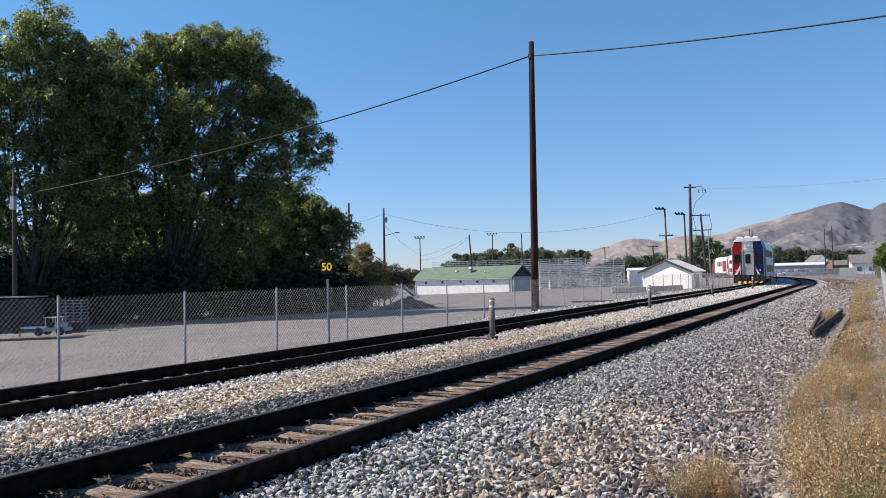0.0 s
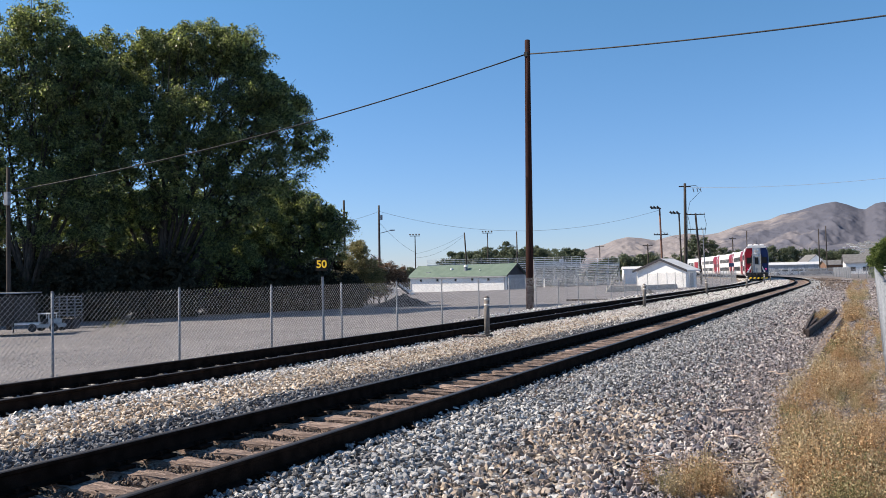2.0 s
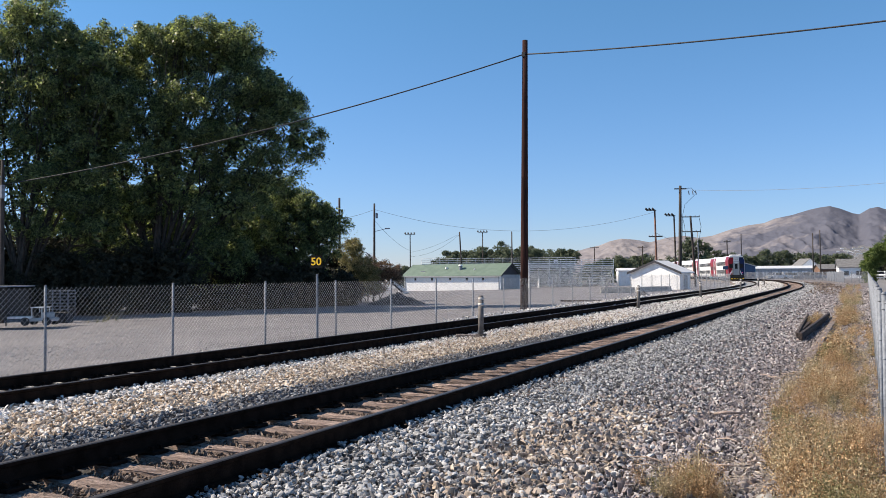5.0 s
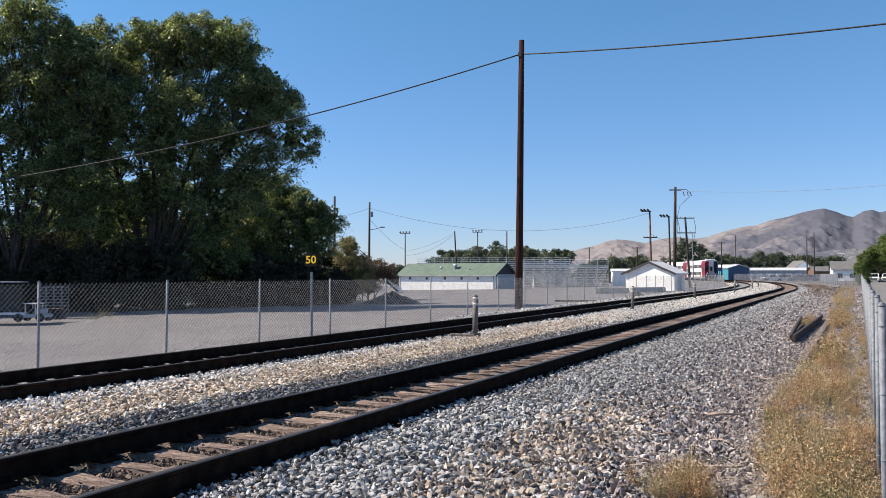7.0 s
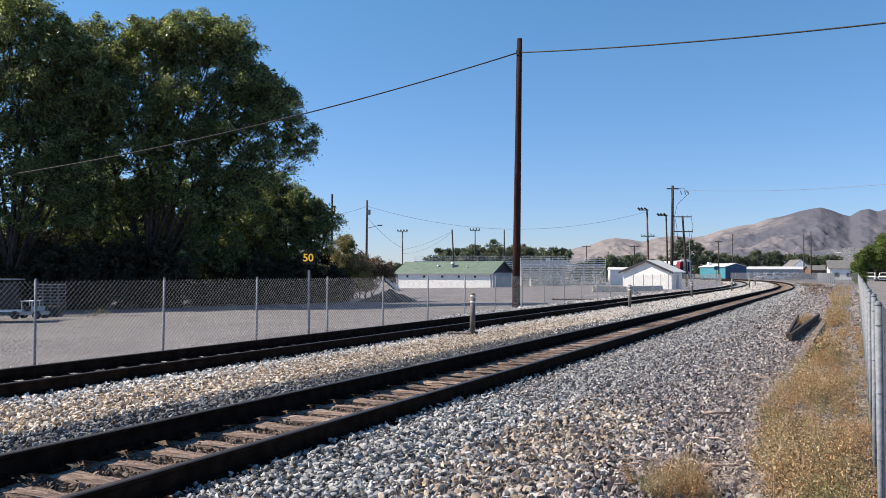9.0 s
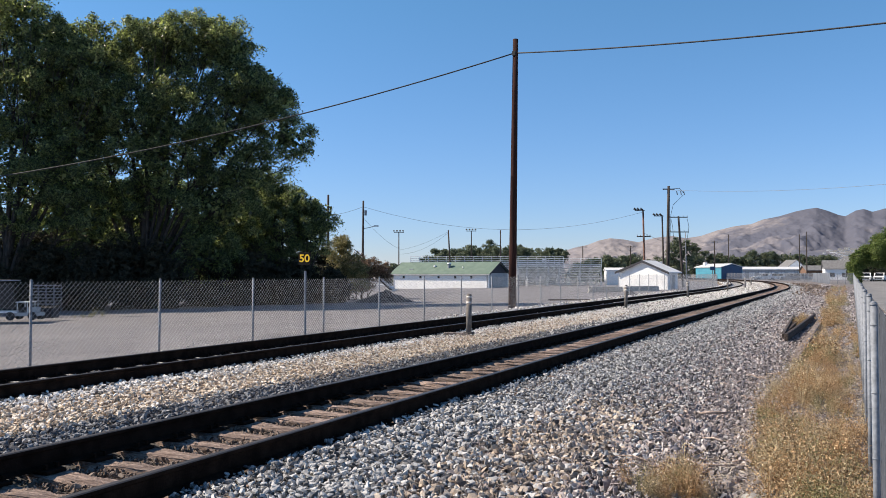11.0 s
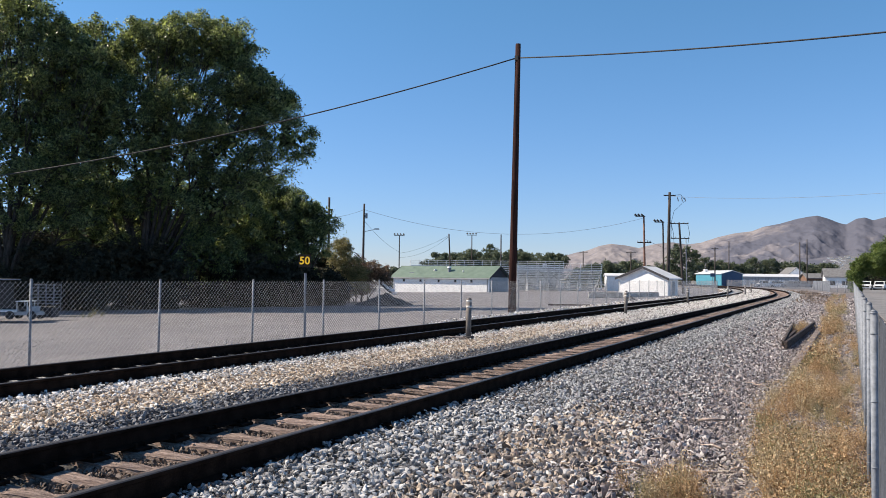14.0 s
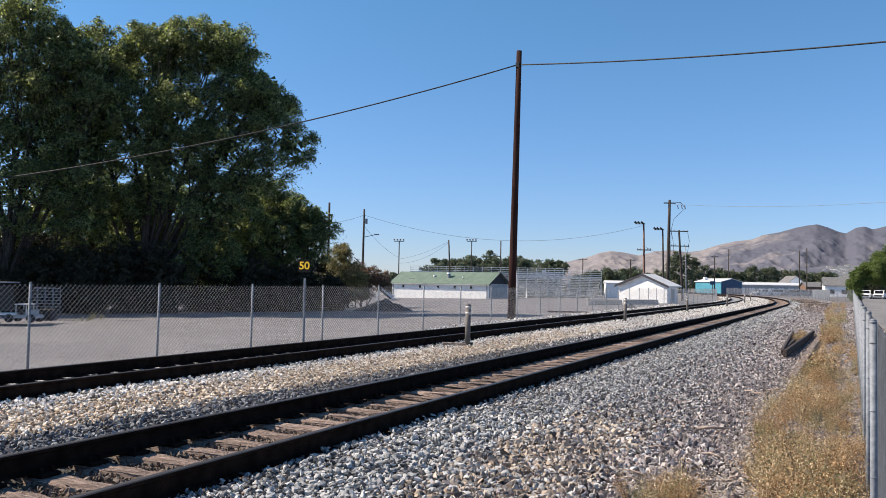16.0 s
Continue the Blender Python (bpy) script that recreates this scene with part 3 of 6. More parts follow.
def build_trees():
    grp = "row of tall elms"
    tree("tall dense dark green elm at the edge of the gravel yard", (-46.7, 35.4, -0.7),
         [(0.5, 0, 18.9, 2.3, 2.4), (2.3, 0.2, 17.3, 2.2, 2.1), (-2.2, 0.2, 17.4, 2.5, 2.4), (-4.4, 0.2, 15.6, 2.8, 3.0), (0.8, 0.5, 15.0, 3.2, 3.6), (4.0, 0.7, 15.2, 2.6, 2.7), (3.8, 0.9, 11.8, 2.5, 2.8), (1.4, 0.5, 12.0, 2.6, 2.7), (-3.0, 0, 12.6, 3.6, 4.4), (0.3, 0.5, 8.6, 4.0, 4.2), (3.0, 0.3, 9.0, 3.0, 3.4), (4.3, 0.6, 16.0, 2.3, 1.8), (5.4, 0.8, 13.4, 2.2, 2.6), (-4.6, 0.5, 6.4, 2.8, 2.6), (3.6, 1.2, 6.0, 2.6, 2.4)],
         210000, 0.106, ELM, 3, 0.24, 3, group=grp, droop=0.55, tuft=0.64, per_tuft=430, flat=0.6, shell=0.2)
    tree("broad dense dark green elm with a sunlit top", (-42.0, 42.0, -0.75),
         [(-3.0, 0, 17.6, 2.9, 2.5), (-5.2, 0.3, 17.4, 2.5, 2.3), (-6.0, 0.3, 14.4, 2.6, 2.6), (-0.4, 0.2, 18.0, 2.8, 2.3), (2.4, 0.2, 18.1, 2.7, 2.3), (1.1, 0.2, 18.1, 2.4, 2.1), (4.0, 0.2, 18.0, 2.4, 2.3), (7.3, 0.2, 15.2, 2.1, 2.1), (5.3, 0.2, 17.6, 2.6, 2.5), (5.9, 0.4, 14.5, 2.7, 2.8), (1.0, -0.4, 14.4, 3.6, 2.9), (5.0, 0.2, 11.4, 3.1, 3.0), (0.8, -0.6, 10.6, 4.4, 4.0), (8.2, 0.2, 13.7, 2.3, 2.1), (9.3, 0.0, 11.4, 2.0, 2.1), (6.2, 0.3, 9.0, 2.2, 2.2), (-1.5, 0.3, 7.0, 3.2, 2.4), (4.6, 0.6, 7.2, 3.4, 2.6), (-3.6, 0, 12.6, 3.0, 3.6), (3.6, 1.0, 4.0, 2.8, 2.2)],
         285000, 0.106, ELM, 5, 0.26, 3, group=grp, droop=0.55, tuft=0.64, per_tuft=430, flat=0.6, shell=0.2)
    tree("lower dark green elm with drooping outer branches", (-36.7, 51.2, -0.8),
         [(-1.9, 0, 6.4, 3.8, 3.5), (0.9, 0, 5.4, 2.1, 2.9), (-0.9, 0.3, 8.0, 1.8, 1.7), (-3.6, -0.3, 4.4, 3.7, 3.4), (-0.8, 0.8, 2.6, 2.6, 2.5), (0.6, 0.2, 7.5, 1.5, 1.5), (-1.8, 0.2, 8.8, 2.0, 1.6), (2.1, 0.2, 6.8, 1.2, 1.2)],
         125000, 0.10, ELM, 7, 0.22, 2, group=grp, droop=0.6, tuft=0.5, per_tuft=330, flat=0.62, shell=0.2)
    # filler elm, added to keep light and sky from showing through the row
    tree("elm added behind the front row to block light", (-49.5, 47.5, -0.9),
         [(-4, 0, 7.0, 5.5, 5.5), (2, 0.5, 6.0, 5.5, 5.0), (-1, 0, 3.2, 5.5, 3.0), (6.5, 0.3, 4.2, 3.8, 3.8)], 60000, 0.20, ELM, 29, 0.35, 2, group=grp, tuft=0.9)
    # mostly out of view, placed for the shade it casts under the row
    tree("dark elm at the end of the row", (-54.5, 29.0, -0.9),
         [(0, 0, 13.8, 3.8, 3.8), (-2, 0.5, 10.0, 5.0, 5.0), (2.5, 0, 7.0, 4.5, 4.5), (-3, 0, 4.0, 5.0, 3.8)], 60000, 0.20, ELM, 37, 0.4, 2, group=grp, tuft=0.9)
    # undergrowth whose dark colour carries the shade under the crowns
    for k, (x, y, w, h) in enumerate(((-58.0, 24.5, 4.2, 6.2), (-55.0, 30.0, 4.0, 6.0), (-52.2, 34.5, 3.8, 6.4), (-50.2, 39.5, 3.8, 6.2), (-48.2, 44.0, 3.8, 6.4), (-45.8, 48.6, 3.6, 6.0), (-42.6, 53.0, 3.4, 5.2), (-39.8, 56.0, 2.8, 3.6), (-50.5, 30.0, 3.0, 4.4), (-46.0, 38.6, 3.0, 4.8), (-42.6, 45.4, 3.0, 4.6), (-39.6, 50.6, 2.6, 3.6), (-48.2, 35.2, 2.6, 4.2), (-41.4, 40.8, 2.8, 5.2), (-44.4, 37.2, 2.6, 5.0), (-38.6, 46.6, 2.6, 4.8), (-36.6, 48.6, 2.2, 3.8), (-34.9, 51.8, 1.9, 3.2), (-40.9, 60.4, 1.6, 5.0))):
        tree("dead vines and undergrowth beneath the elms, darkened to stand for shade", (x, y, -0.85), [(-w * 0.5, 0, h * 0.5, w * 0.62, h * 0.55), (w * 0.5, 0.3, h * 0.45, w * 0.62, h * 0.5)],
             14000, 0.17, SHADELEAF, 200 + k, 0.08, 1, "shrub", "undergrowth", name="shrub", tuft=0.5, per_tuft=60)
    tree("small shrubby tree with brown and olive leaves", (-37.6, 60.6, -0.75),
         [(-1.0, 0, 3.3, 1.6, 2.2), (0.4, 0.3, 2.4, 1.4, 1.8), (-0.75, 0, 4.9, 1.1, 1.0), (-1.55, 0.2, 1.6, 1.3, 1.5)], 32000, 0.075, AUTUMN, 11, 0.09, 2, tuft=0.32, per_tuft=130)
    tree("sparse shrub with rust brown leaves", (-37.7, 63.3, -0.75),
         [(-0.9, 0, 3.0, 1.3, 1.3), (0.7, 0.2, 2.8, 1.2, 1.0), (-0.4, 0.2, 1.7, 1.4, 1.1), (1.6, 0.2, 2.5, 0.9, 0.9), (-1.8, 0.1, 1.5, 1.2, 1.2)], 30000, 0.075, RUSTLEAF, 13, 0.07, 2, tuft=0.3, per_tuft=120)
    tree("rounded green tree beside the parked pickups", (7.0, 141.0, -0.1),
         [(-2.2, 0, 5.4, 2.1, 2.1), (-0.4, 0.3, 6.3, 2.1, 2.1), (-3.4, 0.5, 4.4, 1.2, 1.5), (2.0, 0.5, 6.0, 2.6, 2.6), (-2.0, 1.0, 3.9, 1.9, 1.3), (2.0, 1.0, 3.9, 2.7, 1.3), (0.0, 0.2, 4.0, 2.6, 1.5)], 80000, 0.15, TREEGREEN, 17, 0.16, 1, tuft=0.62, per_tuft=200)
    tree("dark green tree behind the fence", (1.9, 139.0, -0.1),
         [(0, 0, 3.4, 0.9, 1.8), (-0.4, 0.4, 2.4, 0.7, 1.3), (0.7, 0, 4.2, 1.1, 1.5), (0.3, 0.2, 2.4, 0.9, 1.3), (-0.2, -0.2, 1.1, 0.9, 1.1)], 26000, 0.15, TREEGREEN, 19, 0.14, 1, tuft=0.5, per_tuft=200)
    # added shrubs, standing in for the dark shade under the roadside tree
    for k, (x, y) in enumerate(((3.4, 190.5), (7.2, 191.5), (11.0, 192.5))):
        tree("shrubs added behind the parked cars, darkened to stand for shade", (x, y, -0.1), [(-1.0, 0, 2.2, 1.7, 2.2), (1.0, 0.2, 2.6, 1.8, 2.4)], 9000, 0.2, SHADELEAF, 260 + k, 0.08, 1, "shrub", "undergrowth", name="shrub", tuft=0.5, per_tuft=60)


build_trees()


def far_trees():
    """The belts of trees beyond the sports ground: (x, y, width, height) each."""
    rng = random.Random(4)
    spots = [(-94.2, 192.4, 8.0, 7.8), (-94.8, 204.2, 10.8, 10.3), (-89.8, 209.9, 12.5, 11.3), (-84.3, 214.8, 12.5, 11.9), (-78.0, 213.3, 10.8, 11.2), (-87.5, 201.0, 9.0, 9.6), (-80.5, 205.0, 9.0, 9.9), (-75.0, 209.5, 7.5, 9.6), (-64.5, 196.5, 6.4, 9.9), (-49.5, 198.1, 6.2, 7.3), (-46.6, 205.1, 6.4, 7.8), (-47.4, 282.3, 11.6, 15.8), (-43.4, 300.8, 11.3, 10.8), (-36.6, 306.3, 10.2, 10.3), (-27.0, 325.2, 14.7, 12.1), (-19.9, 334.2, 14.9, 11.4), (-11.9, 326.9, 12.8, 10.5), (-97.7, 175.1, 4.2, 5.2), (-4.6, 330.4, 10.5, 10.1), (-103.8, 190.7, 4.7, 5.0), (-31.5, 312.0, 10.3, 9.2), (-62.3, 302.9, 11.7, 8.1), (-56.8, 305.5, 10.5, 9.3), (-55.1, 206.5, 7.4, 7.1), (-59.7, 209.8, 6.7, 6.1)]
    for i, (x, y, w, h) in enumerate(spots):
        r = w / 2 * (1.22 if x < -44 and y < 220 else 1.08)
        tree("rounded green tree in the distance", (x, y, -1.2),
             [(rng.uniform(-0.3, 0.3) * r, 0, h * 0.66, r * 0.78, h * 0.34), (-r * 0.55, 0.4, h * 0.5, r * 0.55, h * 0.32), (r * 0.5, -0.4, h * 0.52, r * 0.6, h * 0.30), (0, 0.3, h * 0.3, r * 0.85, h * 0.30), (-r * 0.3, 0, h * 0.78, r * 0.45, h * 0.18), (r * 0.35, 0.2, h * 0.74, r * 0.45, h * 0.18)],
             15000, 0.30, FARGREEN, 100 + i, 0.2, 1, group="belt of distant trees", droop=0.15, tuft=1.0, per_tuft=330)


far_trees()


# ---- fences ----
def chain_link(label, stops, height, base_z, post_r, pitch, wire, group="", rail=False, mats=None):
    """A chain-link fence through the given points (x, y): a post at each, wire mesh between."""
    fence = thing("chain_link_fence", label, "fence", group, Matrix.Translation((stops[0][0], stops[0][1], 0)))
    ox, oy = stops[0][:2]
    steel, mesh = mats or (GALV, WIRE)
    post = Geo().tube((0, 0, -0.3), (0, 0, height + 0.02), post_r, n=10)
    post.tube((0, 0, height + 0.02), (0, 0, height + 0.034), post_r * 1.06, n=10)
    post.tube((0, 0, height + 0.034), (0, 0, height + 0.046), post_r * 1.06, post_r * 0.5, n=10)
    for z in (0.12, 0.38, 0.65, 0.93):
        post.tube((0, 0, height * z), (0, 0, height * z + 0.008), post_r * 1.08, n=10)
    post = post.mesh("post", True)
    rng = random.Random(len(stops))
    for x, y in stops:
        part("post", post, steel, fence, at=pose(x - ox, y - oy, base_z(x, y), rng.uniform(-0.5, 0.5), rng.uniform(-0.5, 0.5)))
    for k, ((x0, y0), (x1, y1)) in enumerate(zip(stops, stops[1:])):
        g = Geo()
        way = Vector((x1 - x0, y1 - y0, 0))
        span = way.length
        way.normalize()
        z0, z1 = base_z(x0, y0), base_z(x1, y1)
        side = Vector((-way.y, way.x, 0)) * -(post_r + 0.006)
        n = int(span / pitch)

        def spot(along, up, lift):
            f = along / span
            return (x0 - ox + way.x * along + side.x * lift, y0 - oy + way.y * along + side.y * lift, z0 + (z1 - z0) * f + up)
        for i in range(int(-height / pitch), n + 1):
            for slope, lift in ((1, 1.0), (-1, 1.25)):
                a = i * pitch + (0 if slope > 0 else height)
                b = a + slope * height
                pts = [(a, 0.03), (b, height)]
                out = []
                for (pa, pz), (qa, qz) in ((pts[0], pts[1]), (pts[1], pts[0])):
                    if pa < 0:
                        pz, pa = pz + (qz - pz) * (0 - pa) / (qa - pa), 0
                    elif pa > span:
                        pz, pa = pz + (qz - pz) * (span - pa) / (qa - pa), span
                    out.append((pa, pz))
                if abs(out[0][0] - out[1][0]) < 0.01 or out[0][0] < -0.01 or out[1][0] < -0.01 or max(out[0][0], out[1][0]) > span + 0.01:
                    continue
                if min(out[0][1], out[1][1]) < 0 or max(out[0][1], out[1][1]) > height + 0.01:
                    continue
                # wires of the other slant are thinned, standing in for catching less sun
                g.tube(spot(*out[0], lift), spot(*out[1], lift), (wire(k) if callable(wire) else wire) * (1.0 if slope > 0 else 0.6), n=3, cap=False)
        if rail:
            g.tube(spot(0, height, 1.1), spot(span, height, 1.1), 0.004, n=4)
        part("wire_mesh", g, mesh, fence, smooth=True)
    return fence


def build_fences():
    yard = [on_line(10.1 - 6.1 + 3.05 * i, -12.8)[:2] for i in range(36)]
    chain_link("grey galvanised chain-link fence along the gravel yard", yard, 1.83, lambda x, y: -0.29, 0.0245, 0.10, lambda k: 0.0034 if k < 6 else max(0.0021, 0.0034 - 0.0002 * (k - 5)))
    right = [(0.117 + 0.0108 * (5.74 + 2.13 * i), 5.74 + 2.13 * i) for i in range(60)]
    right = [(0.14, 2.6)] + right
    chain_link("low grey galvanised chain-link fence beside the footway", right, 1.47, lambda x, y: 0.01, 0.021, 0.10, 0.0017, rail=True, mats=(GALV, DULLWIRE))
    corners, curve = [right[-1], (-1.6, 138.4), (-4.8, 169.3), on_line(192, 4.5)[:2]] + [on_line(s, 3.0)[:2] for s in (206, 222, 238, 256, 276)], []
    for (x0, y0), (x1, y1) in zip(corners, corners[1:]):
        k = max(1, round(math.hypot(x1 - x0, y1 - y0) / 3.05))
        curve += [(x0 + (x1 - x0) * i / k, y0 + (y1 - y0) * i / k) for i in range(k)]
    chain_link("grey chain-link fence round the outside of the curve", curve, 1.75, lambda x, y: -0.1, 0.035, 0.16, 0.009, mats=(GALV, OLDWIRE))


build_fences()


# ---- poles and cables ----
def pole(label, foot, top, r0, r1, mat, name="utility_pole", extras=None, group=""):
    p = thing(name, label, "pole", group, Matrix.Translation(foot))
    d = Vector(top) - Vector(foot)
    pts = [d * k for k in (-0.03, 0.25, 0.5, 0.75, 1.0)]
    part("shaft", Geo().path(pts, [r0 + (r1 - r0) * k for k in (0, 0.25, 0.5, 0.75, 1)], n=12), mat, p, smooth=True)
    arm = p
    for nm, g, mt in extras(d) if extras else ():
        ob = part(nm, g, mt, arm if nm in ("insulator", "floodlight", "cutout", "lamp_head") else p)
        if nm.endswith("arm"):
            arm = ob
    return p


def floodlights(d):
    out = [("crossarm", Geo().box((d.x, d.y, d.z - 0.1), (2.0, 0.1, 0.12), LEAN), GREYPOLE)]
    for k in (-0.9, -0.3, 0.3, 0.9):
        q = Vector((d.x + k * math.cos(LEAN), d.y + k * math.sin(LEAN), d.z + 0.18))
        out.append(("floodlight", Geo().tube(q + Vector((0, 0.12, -0.05)), q + Vector((0, -0.2, 0.02)), 0.08, 0.17, n=10), BLACK))
    return out


def side_floods(d):
    """Three small lamps on a short arm to one side."""
    c, s = math.cos(LEAN), math.sin(LEAN)
    out = [("crossarm", Geo().box((d.x - 0.45 * c, d.y - 0.45 * s, d.z - 0.1), (1.3, 0.08, 0.1), LEAN), GREYPOLE)]
    for k in (-1.05, -0.65, -0.2):
        q = Vector((d.x + k * c, d.y + k * s, d.z + 0.08))
        out.append(("floodlight", Geo().tube(q + Vector((0.16, 0.05, -0.1)), q + Vector((-0.12, -0.12, 0.08)), 0.07, 0.16, n=8), BLACK))
    return out


def crossarms(levels, wide):
    def make(d):
        out = []
        for z in levels:
            q = d * z
            out.append(("crossarm", Geo().box(q, (wide, 0.1, 0.13), LEAN), GREYPOLE))
            for k in (-0.47, -0.25, 0.25, 0.47):
                c = q + Vector((math.cos(LEAN) * wide * k, math.sin(LEAN) * wide * k, 0.07))
                out.append(("insulator", Geo().tube(c, c + Vector((0, 0, 0.16)), 0.04, 0.055, n=6), CONCRETE))
        return out
    return make


def transformer(d):
    c, s = math.cos(LEAN), math.sin(LEAN)
    q = d * 0.87 + Vector((0.30 * c, 0.30 * s, 0))
    arm = Geo().path([d * 0.70, d * 0.71 + Vector((0.8 * c, 0.8 * s, 0.05)), d * 0.72 + Vector((1.5 * c, 1.5 * s, 0.12))], 0.04)
    lamp = Geo().box(d * 0.72 + Vector((1.65 * c, 1.65 * s, 0.12)), (0.6, 0.25, 0.14), LEAN)
    return [("transformer", Geo().tube(q - Vector((0, 0, 0.32)), q + Vector((0, 0, 0.32)), 0.15, n=10), GALV), ("lamp_arm", arm, GALV), ("lamp_head", lamp, GALV)]


def riser(d):
    c, s = math.cos(LEAN), math.sin(LEAN)
    top = d * 0.97
    out = [("crossarm", Geo().box(top, (1.5, 0.1, 0.14), LEAN), GREYPOLE),
           ("standoff_arm", Geo().path([top, top + Vector((1.4 * c, 1.4 * s, 0.1)), top + Vector((1.9 * c, 1.9 * s, -0.5))], 0.035), GREYPOLE)]
    for k in (1.0, 1.5, 1.9):
        q = top + Vector((k * c, k * s, -0.25))
        out.append(("cutout", Geo().tube(q, q + Vector((0.12, 0, -0.5)), 0.06, n=6), CONCRETE))
    out.append(("drop_lead", Geo().path([top + Vector((1.9 * c, 1.9 * s, -0.7)), d * 0.82 + Vector((0.6 * c, 0.6 * s, 0)), d * 0.8 + Vector((0.3 * c, 0.3 * s, -1)), d * 0.3 + Vector((0.2 * c, 0.2 * s, 0))], 0.025), CABLE))
    return out


def hframe(d):
    c, s = math.cos(LEAN), math.sin(LEAN)
    out = crossarms((0.985, 0.78), 2.6)(d)
    for k in (-1.1, 1.2):
        a = d * 0.97 + Vector((k * c, k * s, 0))
        out.append(("lead", Geo().path([a, a + Vector((0.25, 0, -1.2)), d * 0.66 + Vector((0.8 * k * c, 0.8 * k * s, 0)), d * 0.6], 0.03), CABLE))
    return out


def hang(name, a, b, sag, r, label, mat=None, n=24):
    a, b = Vector(a), Vector(b)
    pts = [a.lerp(b, i / n) - Vector((0, 0, 4 * sag * (i / n) * (1 - i / n))) for i in range(n + 1)]
    tagged(part(name, Geo().path(pts, r, n=5), mat or CABLE, label=label, smooth=True), category="cable")


def build_poles():
    pole("tall rust-brown wooden pole behind the chain-link fence", (-14.45, 38.1, -0.3), (-14.35, 38.4, 13.2), 0.20, 0.13, POLEWOOD,
         extras=lambda d: [("cable_clamp", Geo().box(d * 0.945 + Vector((0, -0.17, 0)), (0.16, 0.14, 0.22)), BLACK),
                           ("guard_strip", Geo().box(d * 0.35 + Vector((0.0, -0.19, 0)), (0.06, 0.03, 4.0)), POLEWOOD)])
    tip = (-14.37, 38.3, 12.49)
    hang("overhead_cable", tip, (-40.5, 29.3, 6.69), 0.55, 0.034, "thick black overhead cable strung from the tall pole to the elms")
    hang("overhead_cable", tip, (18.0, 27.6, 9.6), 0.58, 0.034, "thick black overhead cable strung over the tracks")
    pole("dark wooden pole in front of the elms", (-40.5, 29.3, -0.5), (-40.5, 29.3, 8.0), 0.13, 0.09, GREYPOLE,
         extras=lambda d: [("meter_box", Geo().box(d * 0.8 + Vector((0.2, -0.2, 0)), (0.3, 0.2, 0.7)), GALV)])
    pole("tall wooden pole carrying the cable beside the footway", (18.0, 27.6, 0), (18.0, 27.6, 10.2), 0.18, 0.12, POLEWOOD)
    pole("dark wooden pole with a transformer and street lamp", (-54.2, 90.2, -1.0), (-54.1, 90.2, 10.75), 0.17, 0.11, GREYPOLE, extras=transformer)
    pole("dark wooden pole standing behind the elm", (-41.5, 63.1, -0.9), (-41.5, 63.1, 8.7), 0.13, 0.09, GREYPOLE)
    pole("thin dark leaning pole by the green-roofed building", (-64.1, 137.9, -1.1), (-64.5, 137.5, 9.5), 0.17, 0.12, GREYPOLE)
    for f, t in (((-78.8, 145, -1.1), (-78.8, 145, 9.8)), ((-67.9, 155.8, -1.1), (-67.9, 155.8, 10.3))):
        pole("sports ground floodlight pole with four lamps", f, t, 0.13, 0.09, GREYPOLE, "floodlight_pole", floodlights, "floodlight poles")
    pole("reddish wooden floodlight pole", (-23.3, 110.5, -0.7), (-23.5, 110.5, 10.0), 0.16, 0.11, REDPOLE, "floodlight_pole", lambda d: side_floods(d) + crossarms((0.67,), 1.8)(d), "floodlight poles")
    pole("slim wooden floodlight pole", (-21.4, 113.5, -0.6), (-21.6, 113.5, 9.4), 0.14, 0.10, GREYPOLE, "floodlight_pole", side_floods, "floodlight poles")
    pole("thick grey wooden utility pole with a crossarm and leads", (-19.9, 107.7, -0.6), (-19.65, 107.7, 12.7), 0.24, 0.16, GREYPOLE, extras=riser)
    pole("wooden utility pole with two crossarms and looped leads", (-20.1, 120.7, -0.5), (-20.7, 120.7, 9.7), 0.19, 0.13, GREYPOLE, extras=hframe)
    pole("slim steel pole beside the curve", (-19.75, 121.5, -0.5), (-19.9, 121.5, 7.4), 0.08, 0.06, GALV)
    for x, y, z, w in ((-9.7, 233.4, 11.6, 0), (-8.4, 245, 12.8, 0), (-29.2, 251.8, 12.7, 0), (-26, 198, 9.0, 1.6), (-38.7, 169.8, 7.2, 2.0), (-64.2, 224, 9.1, 2.4), (-66.2, 167.6, 10.9, 0), (-71, 224, 8, 2.2)):
        pole("distant wooden utility pole", (x, y, -1.0), (x, y, z), 0.17, 0.12, GREYPOLE, extras=crossarms((0.97,), w) if w else None, group="distant poles")
    hang("overhead_wire", (-54.1, 90.2, 10.0), (-23.5, 110.5, 9.7), 2.6, 0.018, "thin overhead wire sagging between two poles", GALV)
    hang("overhead_wire", (-54.1, 90.2, 10.0), (-78.8, 110, 11.5), 0.9, 0.018, "thin overhead wire running off behind the elms")
    hang("overhead_wire", (-54.1, 90.2, 8.6), (-78.8, 145, 6.5), 0.5, 0.018, "thin service wire to a floodlight pole")
    hang("overhead_wire", (-78.8, 145, 6.2), (-64.5, 137.5, 9.2), 0.5, 0.018, "thin service wire between two poles")
    hang("overhead_wire", (-78.8, 145, 5.4), (-64.5, 137.5, 9.0), 1.0, 0.018, "thin service wire between two poles")
    hang("overhead_wire", (-19.65, 107.7, 12.2), (16, 84, 10.6), 0.9, 0.017, "thin overhead wire strung over the tracks", GALV)
    hang("overhead_wire", (-23.5, 110.5, 7.0), (-26, 198, 8.7), 1.6, 0.016, "thin overhead wire over the sports ground")


build_poles()


